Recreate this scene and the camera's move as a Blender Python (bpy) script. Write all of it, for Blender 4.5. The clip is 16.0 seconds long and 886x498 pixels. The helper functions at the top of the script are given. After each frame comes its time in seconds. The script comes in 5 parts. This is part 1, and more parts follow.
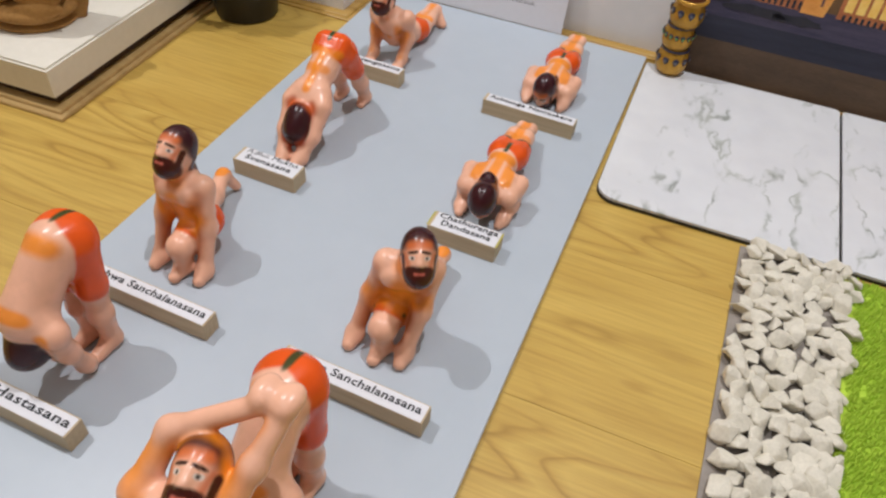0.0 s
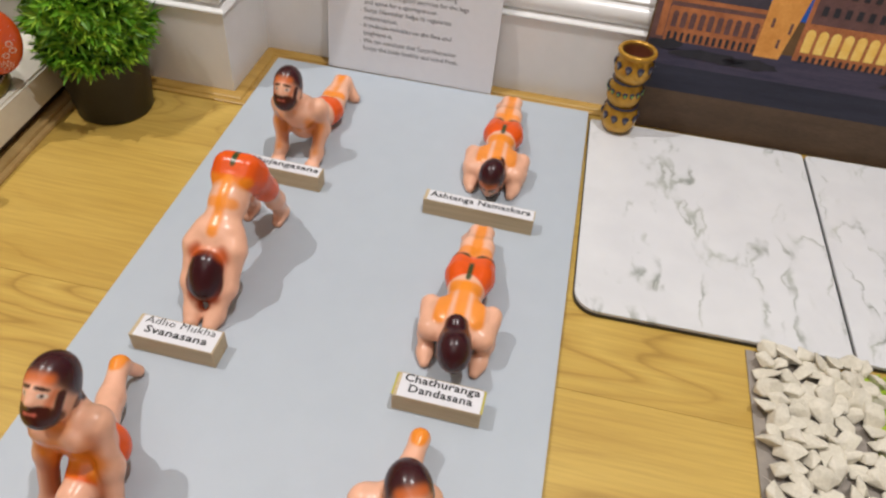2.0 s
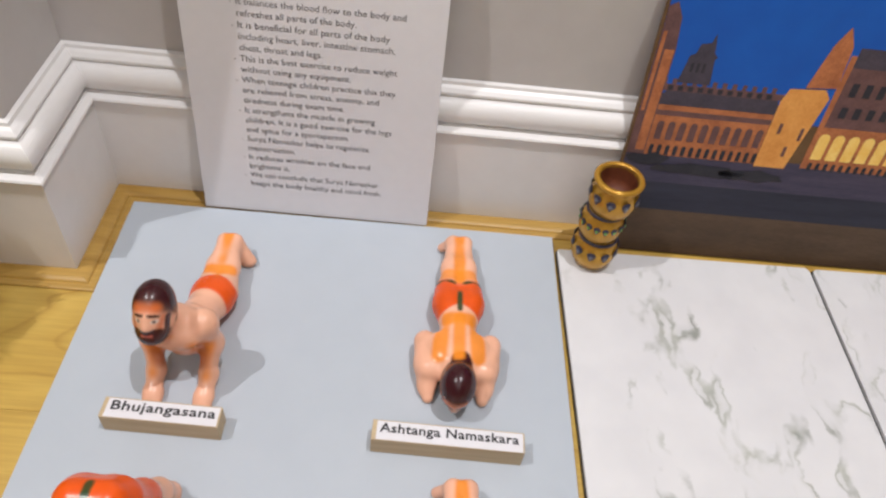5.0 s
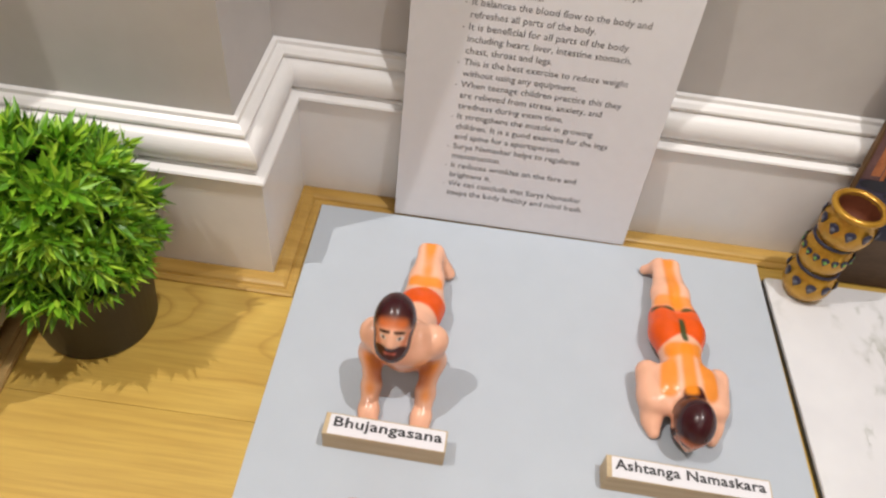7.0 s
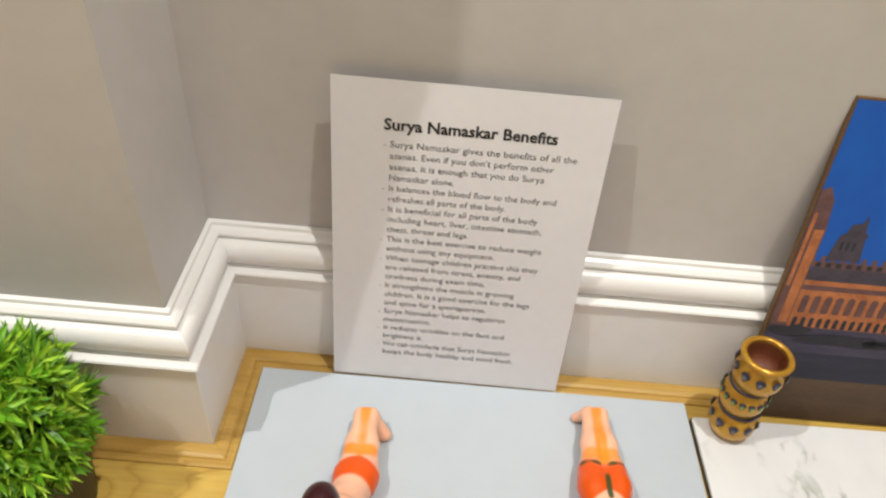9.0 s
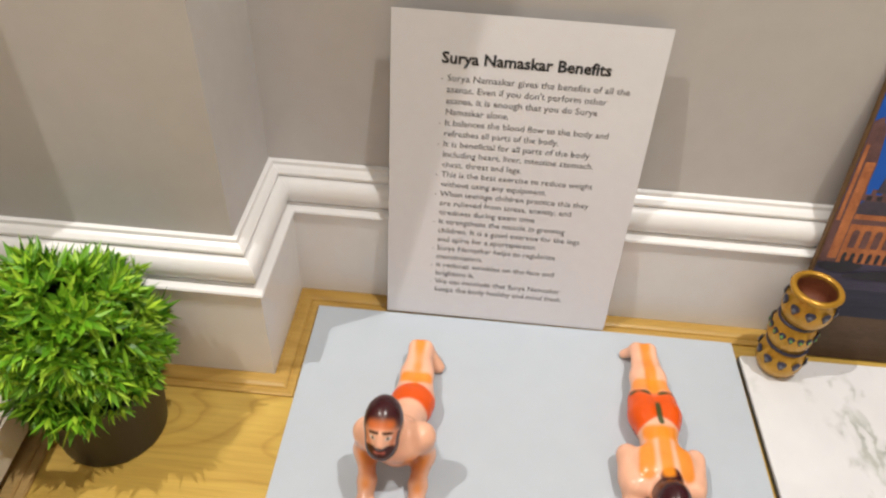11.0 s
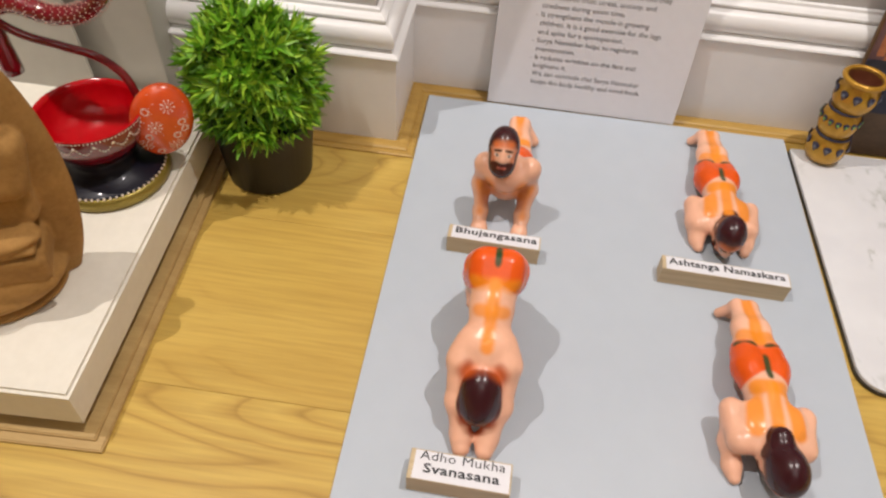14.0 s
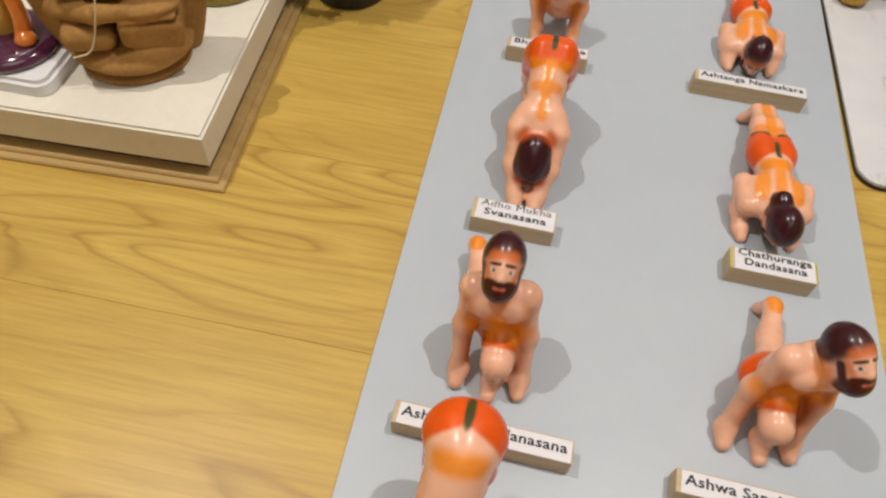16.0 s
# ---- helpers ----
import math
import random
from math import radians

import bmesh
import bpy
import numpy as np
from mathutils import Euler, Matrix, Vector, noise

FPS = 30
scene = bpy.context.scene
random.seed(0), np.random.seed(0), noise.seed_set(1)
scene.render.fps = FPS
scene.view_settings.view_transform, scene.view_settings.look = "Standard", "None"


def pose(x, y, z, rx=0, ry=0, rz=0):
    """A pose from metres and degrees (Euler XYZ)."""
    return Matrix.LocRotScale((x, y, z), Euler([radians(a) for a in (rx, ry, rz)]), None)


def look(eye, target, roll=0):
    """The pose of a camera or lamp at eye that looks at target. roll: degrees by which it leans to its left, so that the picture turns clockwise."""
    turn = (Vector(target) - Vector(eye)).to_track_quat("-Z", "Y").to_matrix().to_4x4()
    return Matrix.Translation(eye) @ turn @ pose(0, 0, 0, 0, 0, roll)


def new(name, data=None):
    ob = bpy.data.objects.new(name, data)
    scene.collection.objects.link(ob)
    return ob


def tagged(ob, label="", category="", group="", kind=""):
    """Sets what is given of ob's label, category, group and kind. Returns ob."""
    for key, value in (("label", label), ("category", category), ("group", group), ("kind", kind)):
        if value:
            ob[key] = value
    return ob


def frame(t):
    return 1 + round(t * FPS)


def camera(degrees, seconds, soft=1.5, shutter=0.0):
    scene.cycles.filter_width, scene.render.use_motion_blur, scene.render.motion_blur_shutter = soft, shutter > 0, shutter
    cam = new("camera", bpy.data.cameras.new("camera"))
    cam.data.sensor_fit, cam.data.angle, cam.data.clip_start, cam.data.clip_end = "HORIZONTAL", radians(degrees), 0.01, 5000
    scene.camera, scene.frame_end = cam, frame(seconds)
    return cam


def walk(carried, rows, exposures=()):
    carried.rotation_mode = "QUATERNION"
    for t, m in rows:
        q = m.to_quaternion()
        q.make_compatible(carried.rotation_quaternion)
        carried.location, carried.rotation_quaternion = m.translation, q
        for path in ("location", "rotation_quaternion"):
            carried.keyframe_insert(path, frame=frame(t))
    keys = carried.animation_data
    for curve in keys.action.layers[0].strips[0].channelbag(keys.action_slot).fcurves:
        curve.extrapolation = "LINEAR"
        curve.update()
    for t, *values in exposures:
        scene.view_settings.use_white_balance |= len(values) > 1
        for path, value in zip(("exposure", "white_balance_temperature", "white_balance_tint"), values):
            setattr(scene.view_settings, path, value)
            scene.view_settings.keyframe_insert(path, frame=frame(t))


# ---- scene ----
cam = camera(63.0, 16.0, soft=2.4)
PATH = [
    (0, (0.46, -0.949, 0.496), (-0.007, 0.402, -0.902), 5.3),
    (0.5, (0.427, -0.915, 0.5), (-0.01, 0.454, -0.891), 5.1),
    (1, (0.412, -0.861, 0.505), (0.041, 0.53, -0.884), 5.4),
    (1.5, (0.378, -0.823, 0.501), (0.081, 0.578, -0.895), 5.3),
    (2, (0.35, -0.779, 0.504), (0.147, 0.624, -0.907), 5.4),
    (2.5, (0.321, -0.732, 0.524), (0.21, 0.663, -0.905), 5.4),
    (3, (0.317, -0.688, 0.53), (0.269, 0.706, -0.903), 5.4),
    (3.2, (0.322, -0.669, 0.532), (0.266, 0.713, -0.913), 4.2),
    (4.25, (0.3, -0.557, 0.522), (0.354, 0.805, -0.942), 5.9),
    (5.3, (0.243, -0.477, 0.501), (0.35, 0.875, -0.968), 8.4),
    (5.5, (0.231, -0.474, 0.497), (0.325, 0.882, -0.97), 8.4),
    (6, (0.185, -0.468, 0.491), (0.251, 0.893, -0.973), 8.6),
    (6.5, (0.149, -0.468, 0.482), (0.172, 0.885, -0.991), 8.3),
    (7, (0.118, -0.469, 0.476), (0.111, 0.888, -0.993), 7.7),
    (7.5, (0.121, -0.466, 0.491), (0.094, 0.906, -0.964), 6.6),
    (8, (0.147, -0.459, 0.522), (0.123, 0.963, -0.884), 5.9),
    (8.5, (0.165, -0.453, 0.545), (0.143, 1.026, -0.801), 4.9),
    (8.7, (0.156, -0.442, 0.552), (0.167, 1.048, -0.783), 5.6),
    (9.75, (0.157, -0.428, 0.556), (0.15, 1.096, -0.739), 4.4),
    (10.8, (0.14, -0.461, 0.533), (0.088, 1.032, -0.796), 3.5),
    (11, (0.139, -0.48, 0.53), (0.075, 1.001, -0.813), 3.4),
    (11.5, (0.119, -0.522, 0.518), (0.062, 0.929, -0.858), 3.9),
    (12, (0.106, -0.558, 0.508), (0.036, 0.871, -0.89), 4.0),
    (12.5, (0.099, -0.588, 0.504), (0.026, 0.818, -0.917), 4.3),
    (13, (0.096, -0.623, 0.502), (0.012, 0.765, -0.936), 4.4),
    (13.5, (0.089, -0.657, 0.501), (-0.005, 0.714, -0.952), 4.5),
    (14, (0.087, -0.685, 0.505), (-0.026, 0.653, -0.977), 4.3),
    (14.5, (0.083, -0.726, 0.505), (-0.037, 0.575, -1.009), 4.6),
    (15, (0.081, -0.765, 0.502), (-0.055, 0.498, -1.043), 4.6),
    (15.5, (0.082, -0.804, 0.499), (-0.058, 0.42, -1.077), 5.1),
    (16, (0.086, -0.853, 0.511), (-0.071, 0.303, -1.114), 4.6),
]
WHITE = [(0, -0.45, 5800, 13), (2.5, -0.36, 6100, 13), (5.5, -0.28, 5950, 15), (7, -0.20, 6250, 14), (8.5, -0.05, 6300, 8), (11, -0.10, 6350, 12), (12.5, -0.25, 6350, 14), (14.5, -0.34, 6350, 16), (16, -0.48, 6400, 12)]
walk(cam, [(t, look(eye, target, roll)) for t, eye, target, roll in PATH], WHITE)

# ---------------- light ----------------
world = bpy.data.worlds.new("room_world")
world.use_nodes = True
world.node_tree.nodes["Background"].inputs[0].default_value = (0.9, 0.95, 1.0, 1)
world.node_tree.nodes["Background"].inputs[1].default_value = 0.1
scene.world = world


def lamp(name, kind, m, watts, color, size):
    data = bpy.data.lights.new(name, kind)
    data.energy, data.color = watts, color
    if kind == "AREA":
        data.shape, data.size = "SQUARE", size
    else:
        data.shadow_soft_size = size
    ob = new(name, data)
    ob.matrix_basis = m
    return ob


for name, at, watts, tint in (("downlight_left", (-0.82, -0.47, 2.30), 121, (1.0, 0.94, 0.84)), ("downlight_right", (0.66, -0.38, 2.30), 121, (1.0, 0.95, 0.87))):
    spot = lamp(name, "SPOT", pose(*at), watts, tint, 0.014)
    spot.data.spot_size, spot.data.spot_blend = radians(124), 0.55
# Added unseen area lamp: soft fill that lifts the walls and shadows.
lamp("ambient_fill", "AREA", pose(0.1, -1.9, 2.38), 15.0, (1.0, 0.96, 0.90), 1.6)

# ---------------- materials ----------------


def nodes_of(name):
    m = bpy.data.materials.new(name)
    m.use_nodes = True
    t = m.node_tree
    return m, t, t.nodes["Principled BSDF"]


def put(t, kind, **values):
    n = t.nodes.new(kind)
    for k, v in values.items():
        n.inputs[k.replace("_", " ")].default_value = v
    return n


def coords(t, scale=(1, 1, 1), random_shift=False):
    tc = t.nodes.new("ShaderNodeTexCoord")
    mp = t.nodes.new("ShaderNodeMapping")
    mp.inputs["Scale"].default_value = scale
    t.links.new(tc.outputs["Object"], mp.inputs["Vector"])
    if random_shift:
        oi = t.nodes.new("ShaderNodeObjectInfo")
        mul = t.nodes.new("ShaderNodeMath")
        mul.operation = "MULTIPLY"
        mul.inputs[1].default_value = 37.0
        t.links.new(oi.outputs["Random"], mul.inputs[0])
        t.links.new(mul.outputs[0], mp.inputs["Location"])
    return mp.outputs["Vector"]


def ramp(t, fac, stops):
    r = t.nodes.new("ShaderNodeValToRGB")
    while len(r.color_ramp.elements) < len(stops):
        r.color_ramp.elements.new(0.5)
    for e, (pos, col) in zip(r.color_ramp.elements, stops):
        e.position, e.color = pos, (*col, 1)
    t.links.new(fac, r.inputs["Fac"])
    return r.outputs["Color"]


def mix(t, fac, a, b, mode="MIX"):
    m = t.nodes.new("ShaderNodeMix")
    m.data_type, m.blend_type = "RGBA", mode
    for sock, v in ((m.inputs[0], fac), (m.inputs[6], a), (m.inputs[7], b)):
        if hasattr(v, "is_linked"):
            t.links.new(v, sock)
        elif isinstance(v, tuple):
            sock.default_value = (*v, 1)
        else:
            sock.default_value = v
    return m.outputs[2]


def bump(t, bsdf, height, strength, distance=0.001):
    b = put(t, "ShaderNodeBump", Strength=strength, Distance=distance)
    t.links.new(height, b.inputs["Height"])
    t.links.new(b.outputs["Normal"], bsdf.inputs["Normal"])


def surface(name, dark, light, scale=30.0, rough=0.5, relief=0.1, metal=0.0, coat=0.0, stretch=(1, 1, 1), random_shift=False, fine=8.0):
    """A base colour that wanders between two tones at two scales, with fine relief."""
    m, t, b = nodes_of(name)
    v = coords(t, stretch, random_shift)
    n1 = put(t, "ShaderNodeTexNoise", Scale=scale, Detail=4.0)
    n2 = put(t, "ShaderNodeTexNoise", Scale=scale * fine, Detail=6.0, Roughness=0.6)
    t.links.new(v, n1.inputs["Vector"])
    t.links.new(v, n2.inputs["Vector"])
    both = mix(t, 0.4, n1.outputs["Fac"], n2.outputs["Fac"])
    t.links.new(ramp(t, both, [(0.32, dark), (0.68, light)]), b.inputs["Base Color"])
    b.inputs["Roughness"].default_value = rough
    b.inputs["Metallic"].default_value = metal
    b.inputs["Coat Weight"].default_value = coat
    b.inputs["Coat Roughness"].default_value = 0.08
    if relief:
        bump(t, b, n2.outputs["Fac"], relief, 0.0006)
    return m


def wood(name, tones, rough=0.42, ring=5.0, figure=(1.5, 8.0)):
    """Cathedral grain: contour lines of a stretched noise field, over fine fibre and slow tone drift."""
    m, t, b = nodes_of(name)
    v = coords(t, (figure[0], figure[1], figure[1]), True)
    warp = put(t, "ShaderNodeTexNoise", Scale=2.0, Detail=1.6, Roughness=0.35, Distortion=0.45)
    t.links.new(v, warp.inputs["Vector"])
    mul = t.nodes.new("ShaderNodeMath")
    mul.operation = "MULTIPLY"
    mul.inputs[1].default_value = ring
    vk = coords(t, (2.6, 6.0, 6.0), True)
    eye = put(t, "ShaderNodeTexVoronoi", Scale=1.0)
    t.links.new(vk, eye.inputs["Vector"])
    some = ramp(t, eye.outputs["Color"], [(0.50, (0, 0, 0)), (0.56, (1, 1, 1))])
    hill = mix(t, 1.0, ramp(t, eye.outputs["Distance"], [(0.0, (0.9, 0.9, 0.9)), (0.16, (0.35, 0.35, 0.35)), (0.42, (0, 0, 0))]), some, "MULTIPLY")
    t.links.new(mix(t, 0.8, warp.outputs["Fac"], hill, "ADD"), mul.inputs[0])
    frac = t.nodes.new("ShaderNodeMath")
    frac.operation = "FRACT"
    t.links.new(mul.outputs[0], frac.inputs[0])
    v2 = coords(t, (6.0, 160.0, 160.0), True)
    fibre = put(t, "ShaderNodeTexNoise", Scale=2.0, Detail=5.0, Roughness=0.65)
    t.links.new(v2, fibre.inputs["Vector"])
    v3 = coords(t, (2.2, 9.0, 9.0), True)
    cloud = put(t, "ShaderNodeTexNoise", Scale=1.6, Detail=3.0)
    t.links.new(v3, cloud.inputs["Vector"])
    rings = ramp(t, frac.outputs[0], [(0.0, tones[1]), (0.55, tones[2]), (0.80, tones[1]), (0.93, tones[0]), (1.0, tones[1])])
    patch = put(t, "ShaderNodeTexNoise", Scale=1.1, Detail=1.0)
    t.links.new(v, patch.inputs["Vector"])
    blend = ramp(t, patch.outputs["Fac"], [(0.38, (0.95, 0.95, 0.95)), (0.64, (0.30, 0.30, 0.30))])
    toned = mix(t, blend, rings, ramp(t, cloud.outputs["Fac"], [(0.3, tones[1]), (0.7, tones[2])]))
    grained = mix(t, 0.32, toned, ramp(t, fibre.outputs["Fac"], [(0.35, (0.55, 0.5, 0.42)), (0.6, (1, 1, 1))]), "MULTIPLY")
    v4 = coords(t, (4.0, 9.0, 9.0), True)
    knot = put(t, "ShaderNodeTexVoronoi", Scale=1.3)
    t.links.new(v4, knot.inputs["Vector"])
    spots = ramp(t, knot.outputs["Distance"], [(0.0, (0.30, 0.20, 0.11)), (0.045, (0.8, 0.74, 0.66)), (0.10, (1, 1, 1))])
    t.links.new(mix(t, 0.8, grained, spots, "MULTIPLY"), b.inputs["Base Color"])
    b.inputs["Roughness"].default_value = rough
    bump(t, b, fibre.outputs["Fac"], 0.12, 0.0004)
    return m


M_FLOOR = wood("oak_laminate", ((0.33, 0.182, 0.028), (0.51, 0.322, 0.062), (0.62, 0.422, 0.096)), 0.38, 7.0)
M_BEAD = wood("oak_beading", ((0.33, 0.18, 0.030), (0.44, 0.262, 0.055), (0.53, 0.335, 0.085)), 0.4, 2.0)
M_SIGNWOOD = wood("sign_softwood", ((0.42, 0.31, 0.17), (0.52, 0.40, 0.24), (0.60, 0.48, 0.30)), 0.6, 3.0)
M_WALL = surface("grey_wall_paint", (0.52, 0.50, 0.485), (0.57, 0.55, 0.535), 6, 0.6, 0.06)
M_SKIRT = surface("white_gloss_paint", (0.78, 0.77, 0.76), (0.83, 0.82, 0.81), 8, 0.28, 0.03)
M_PANEL = surface("beige_panel_paint", (0.45, 0.43, 0.375), (0.51, 0.49, 0.43), 7, 0.5, 0.05)
M_CEIL = surface("ceiling_white", (0.75, 0.75, 0.74), (0.8, 0.8, 0.79), 5, 0.8, 0.05)
M_BOARD = surface("grey_blue_card", (0.445, 0.495, 0.55), (0.475, 0.525, 0.58), 5, 0.36, 0.03)
M_CARDEDGE = surface("card_edge", (0.30, 0.28, 0.24), (0.40, 0.37, 0.32), 30, 0.7, 0.1)
M_PAPER = surface("white_paper", (0.73, 0.725, 0.755), (0.77, 0.765, 0.795), 12, 0.6, 0.04)
M_TAPE = surface("yellow_green_tape", (0.45, 0.40, 0.05), (0.55, 0.48, 0.08), 40, 0.5, 0.03)
M_INK = surface("black_ink", (0.015, 0.015, 0.018), (0.03, 0.03, 0.035), 200, 0.6, 0.0)
M_PRINT = surface("grey_print", (0.13, 0.13, 0.145), (0.18, 0.18, 0.195), 200, 0.6, 0.0)
M_POT = surface("charcoal_pot", (0.012, 0.012, 0.014), (0.022, 0.022, 0.024), 20, 0.5, 0.08)
# Near-black green: the shade deep between the leaves, put into a colour.
M_GAPSHADE = surface("leaf_gap_shade", (0.008, 0.016, 0.004), (0.02, 0.045, 0.01), 60, 0.9, 0.4)
M_BLOCK = surface("cream_foam_block", (0.70, 0.66, 0.56), (0.78, 0.74, 0.64), 14, 0.7, 0.12)
M_TRAY = surface("oak_tray", (0.41, 0.265, 0.095), (0.54, 0.37, 0.15), 10, 0.5, 0.1, stretch=(1, 8, 8))
M_BROWN = surface("brown_suede_clay", (0.26, 0.128, 0.028), (0.42, 0.222, 0.058), 28, 0.85, 0.35)
M_RED = surface("red_enamel", (0.38, 0.001, 0.004), (0.50, 0.004, 0.008), 20, 0.16, 0.02)
M_RED.node_tree.nodes["Principled BSDF"].inputs["Specular IOR Level"].default_value = 0.3
M_DEEPRED = surface("deep_red_enamel", (0.14, 0.003, 0.010), (0.24, 0.006, 0.014), 30, 0.16, 0.03, coat=0.8)
M_ORANGERED = surface("orange_red_enamel", (0.62, 0.065, 0.010), (0.74, 0.10, 0.016), 30, 0.22, 0.03, coat=0.6)
M_DOTS = surface("cream_dot_paint", (0.75, 0.62, 0.50), (0.85, 0.75, 0.62), 80, 0.4, 0.0)
M_SCALE = surface("pale_scale_paint", (0.50, 0.30, 0.24), (0.62, 0.42, 0.34), 80, 0.4, 0.0)
M_BLUEBLACK = surface("blue_black_lacquer", (0.004, 0.004, 0.010), (0.009, 0.008, 0.018), 20, 0.4, 0.02, coat=0.1)
M_BLUEBLACK.node_tree.nodes["Principled BSDF"].inputs["Specular IOR Level"].default_value = 0.22
M_OLDGOLD = surface("olive_gold_rim", (0.20, 0.15, 0.025), (0.34, 0.26, 0.05), 40, 0.35, 0.1, metal=0.5)
M_GOLD = surface("gold_paint", (0.42, 0.215, 0.018), (0.60, 0.335, 0.042), 60, 0.27, 0.1, metal=0.45)
M_INNER = surface("terracotta_inner", (0.10, 0.024, 0.008), (0.18, 0.05, 0.018), 40, 0.6, 0.1)
M_PETAL = surface("navy_petals", (0.012, 0.012, 0.03), (0.03, 0.03, 0.07), 90, 0.5, 0.05)
M_BEADBLUE = surface("slate_bead", (0.085, 0.095, 0.13), (0.15, 0.155, 0.19), 90, 0.35, 0.05)
M_BEADGREEN = surface("green_bead", (0.10, 0.26, 0.04), (0.18, 0.38, 0.07), 90, 0.35, 0.05)
M_PURPLE = surface("purple_glaze", (0.045, 0.008, 0.030), (0.085, 0.015, 0.055), 20, 0.1, 0.03, coat=1.0)
M_ORANGE = surface("orange_glaze", (0.70, 0.17, 0.02), (0.85, 0.28, 0.04), 30, 0.2, 0.03, coat=0.6)
M_YELLOW = surface("ochre_glaze", (0.55, 0.33, 0.06), (0.65, 0.42, 0.10), 30, 0.25, 0.03)
M_WHITEPLASTIC = surface("white_plastic", (0.72, 0.72, 0.74), (0.78, 0.78, 0.80), 10, 0.3, 0.02)
M_BLACKEDGE = surface("black_edge", (0.015, 0.014, 0.013), (0.03, 0.028, 0.026), 60, 0.5, 0.05)
M_STONE = surface("pale_chippings", (0.58, 0.54, 0.44), (0.80, 0.75, 0.63), 70, 0.85, 0.5, random_shift=True)
M_SHEET = surface("grey_brown_card", (0.26, 0.23, 0.20), (0.34, 0.30, 0.26), 20, 0.8, 0.1)
M_TURF = surface("green_crumb", (0.36, 0.53, 0.025), (0.58, 0.76, 0.07), 140, 0.9, 0.5)
M_STRING = surface("string", (0.60, 0.50, 0.32), (0.7, 0.6, 0.42), 200, 0.8, 0.2)


def make_leaf():
    m, t, b = nodes_of("leaf_green")
    geo = t.nodes.new("ShaderNodeNewGeometry")
    n = put(t, "ShaderNodeTexNoise", Scale=14.0, Detail=2.0)
    t.links.new(coords(t), n.inputs["Vector"])
    both = mix(t, 0.5, geo.outputs["Random Per Island"], n.outputs["Fac"])
    t.links.new(ramp(t, both, [(0.2, (0.022, 0.095, 0.005)), (0.5, (0.16, 0.40, 0.014)), (0.8, (0.55, 0.78, 0.06))]), b.inputs["Base Color"])
    b.inputs["Roughness"].default_value = 0.42
    return m


M_LEAF = make_leaf()


def make_marble():
    m, t, b = nodes_of("marble_print")
    v = coords(t, (1, 1, 1), True)
    warp = put(t, "ShaderNodeTexNoise", Scale=22.0, Detail=4.0, Roughness=0.6)
    t.links.new(v, warp.inputs["Vector"])
    bent = mix(t, 0.035, v, warp.outputs["Color"])
    mp = t.nodes.new("ShaderNodeMapping")
    mp.inputs["Rotation"].default_value = (0, 0, radians(-48))
    mp.inputs["Scale"].default_value = (19.0, 5.0, 1.0)
    t.links.new(bent, mp.inputs["Vector"])
    vein = put(t, "ShaderNodeTexNoise", Scale=1.0, Detail=3.0, Roughness=0.55)
    t.links.new(mp.outputs["Vector"], vein.inputs["Vector"])
    mask = put(t, "ShaderNodeTexNoise", Scale=26.0, Detail=3.0)
    t.links.new(v, mask.inputs["Vector"])
    lines = ramp(t, vein.outputs["Fac"], [(0.478, (0, 0, 0)), (0.496, (0.9, 0.9, 0.9)), (0.503, (1, 1, 1)), (0.512, (0.30, 0.30, 0.30)), (0.545, (0, 0, 0))])
    gate = ramp(t, mask.outputs["Fac"], [(0.43, (0.0, 0.0, 0.0)), (0.60, (1, 1, 1))])
    fac = mix(t, 1.0, lines, gate, "MULTIPLY")
    tint = ramp(t, warp.outputs["Fac"], [(0.4, (0.27, 0.29, 0.26)), (0.6, (0.46, 0.48, 0.44))])
    base = mix(t, fac, ramp(t, mask.outputs["Fac"], [(0.3, (0.67, 0.675, 0.69)), (0.7, (0.72, 0.725, 0.735))]), tint)
    t.links.new(base, b.inputs["Base Color"])
    b.inputs["Roughness"].default_value = 0.33
    return m


M_MARBLE = make_marble()


def make_glaze():
    m, t, b = nodes_of("painted_glaze")
    a = t.nodes.new("ShaderNodeAttribute")
    a.attribute_name = "paint"
    n = put(t, "ShaderNodeTexNoise", Scale=60.0, Detail=4.0)
    t.links.new(coords(t), n.inputs["Vector"])
    col = mix(t, 0.6, a.outputs["Color"], ramp(t, n.outputs["Fac"], [(0.3, (0.80, 0.78, 0.76)), (0.6, (1, 1, 1))]), "MULTIPLY")
    t.links.new(col, b.inputs["Base Color"])
    b.inputs["Roughness"].default_value = 0.27
    b.inputs["Coat Weight"].default_value = 0.0
    b.inputs["Specular IOR Level"].default_value = 0.42
    b.inputs["Coat Roughness"].default_value = 0.1
    bump(t, b, n.outputs["Fac"], 0.16, 0.001)
    return m


M_GLAZE = make_glaze()

# ---------------- mesh helpers ----------------


def part(name, bm, material, parent=None, label="", smooth=False):
    """Links a bmesh as one mesh object, under a thing or a part where one is given."""
    me = bpy.data.meshes.new(name)
    bm.to_mesh(me)
    bm.free()
    me.materials.append(material)
    if smooth:
        me.polygons.foreach_set("use_smooth", [True] * len(me.polygons))
    ob = new(name, me)
    if parent:
        ob.parent = parent
    if label:
        ob["label"] = label
    return ob


def thing(name, at, label, category, group="", turn=0.0):
    ob = new(name)
    ob.empty_display_size = 0.01
    ob.matrix_basis = pose(*at, 0, 0, turn)
    return tagged(ob, label, category, group)


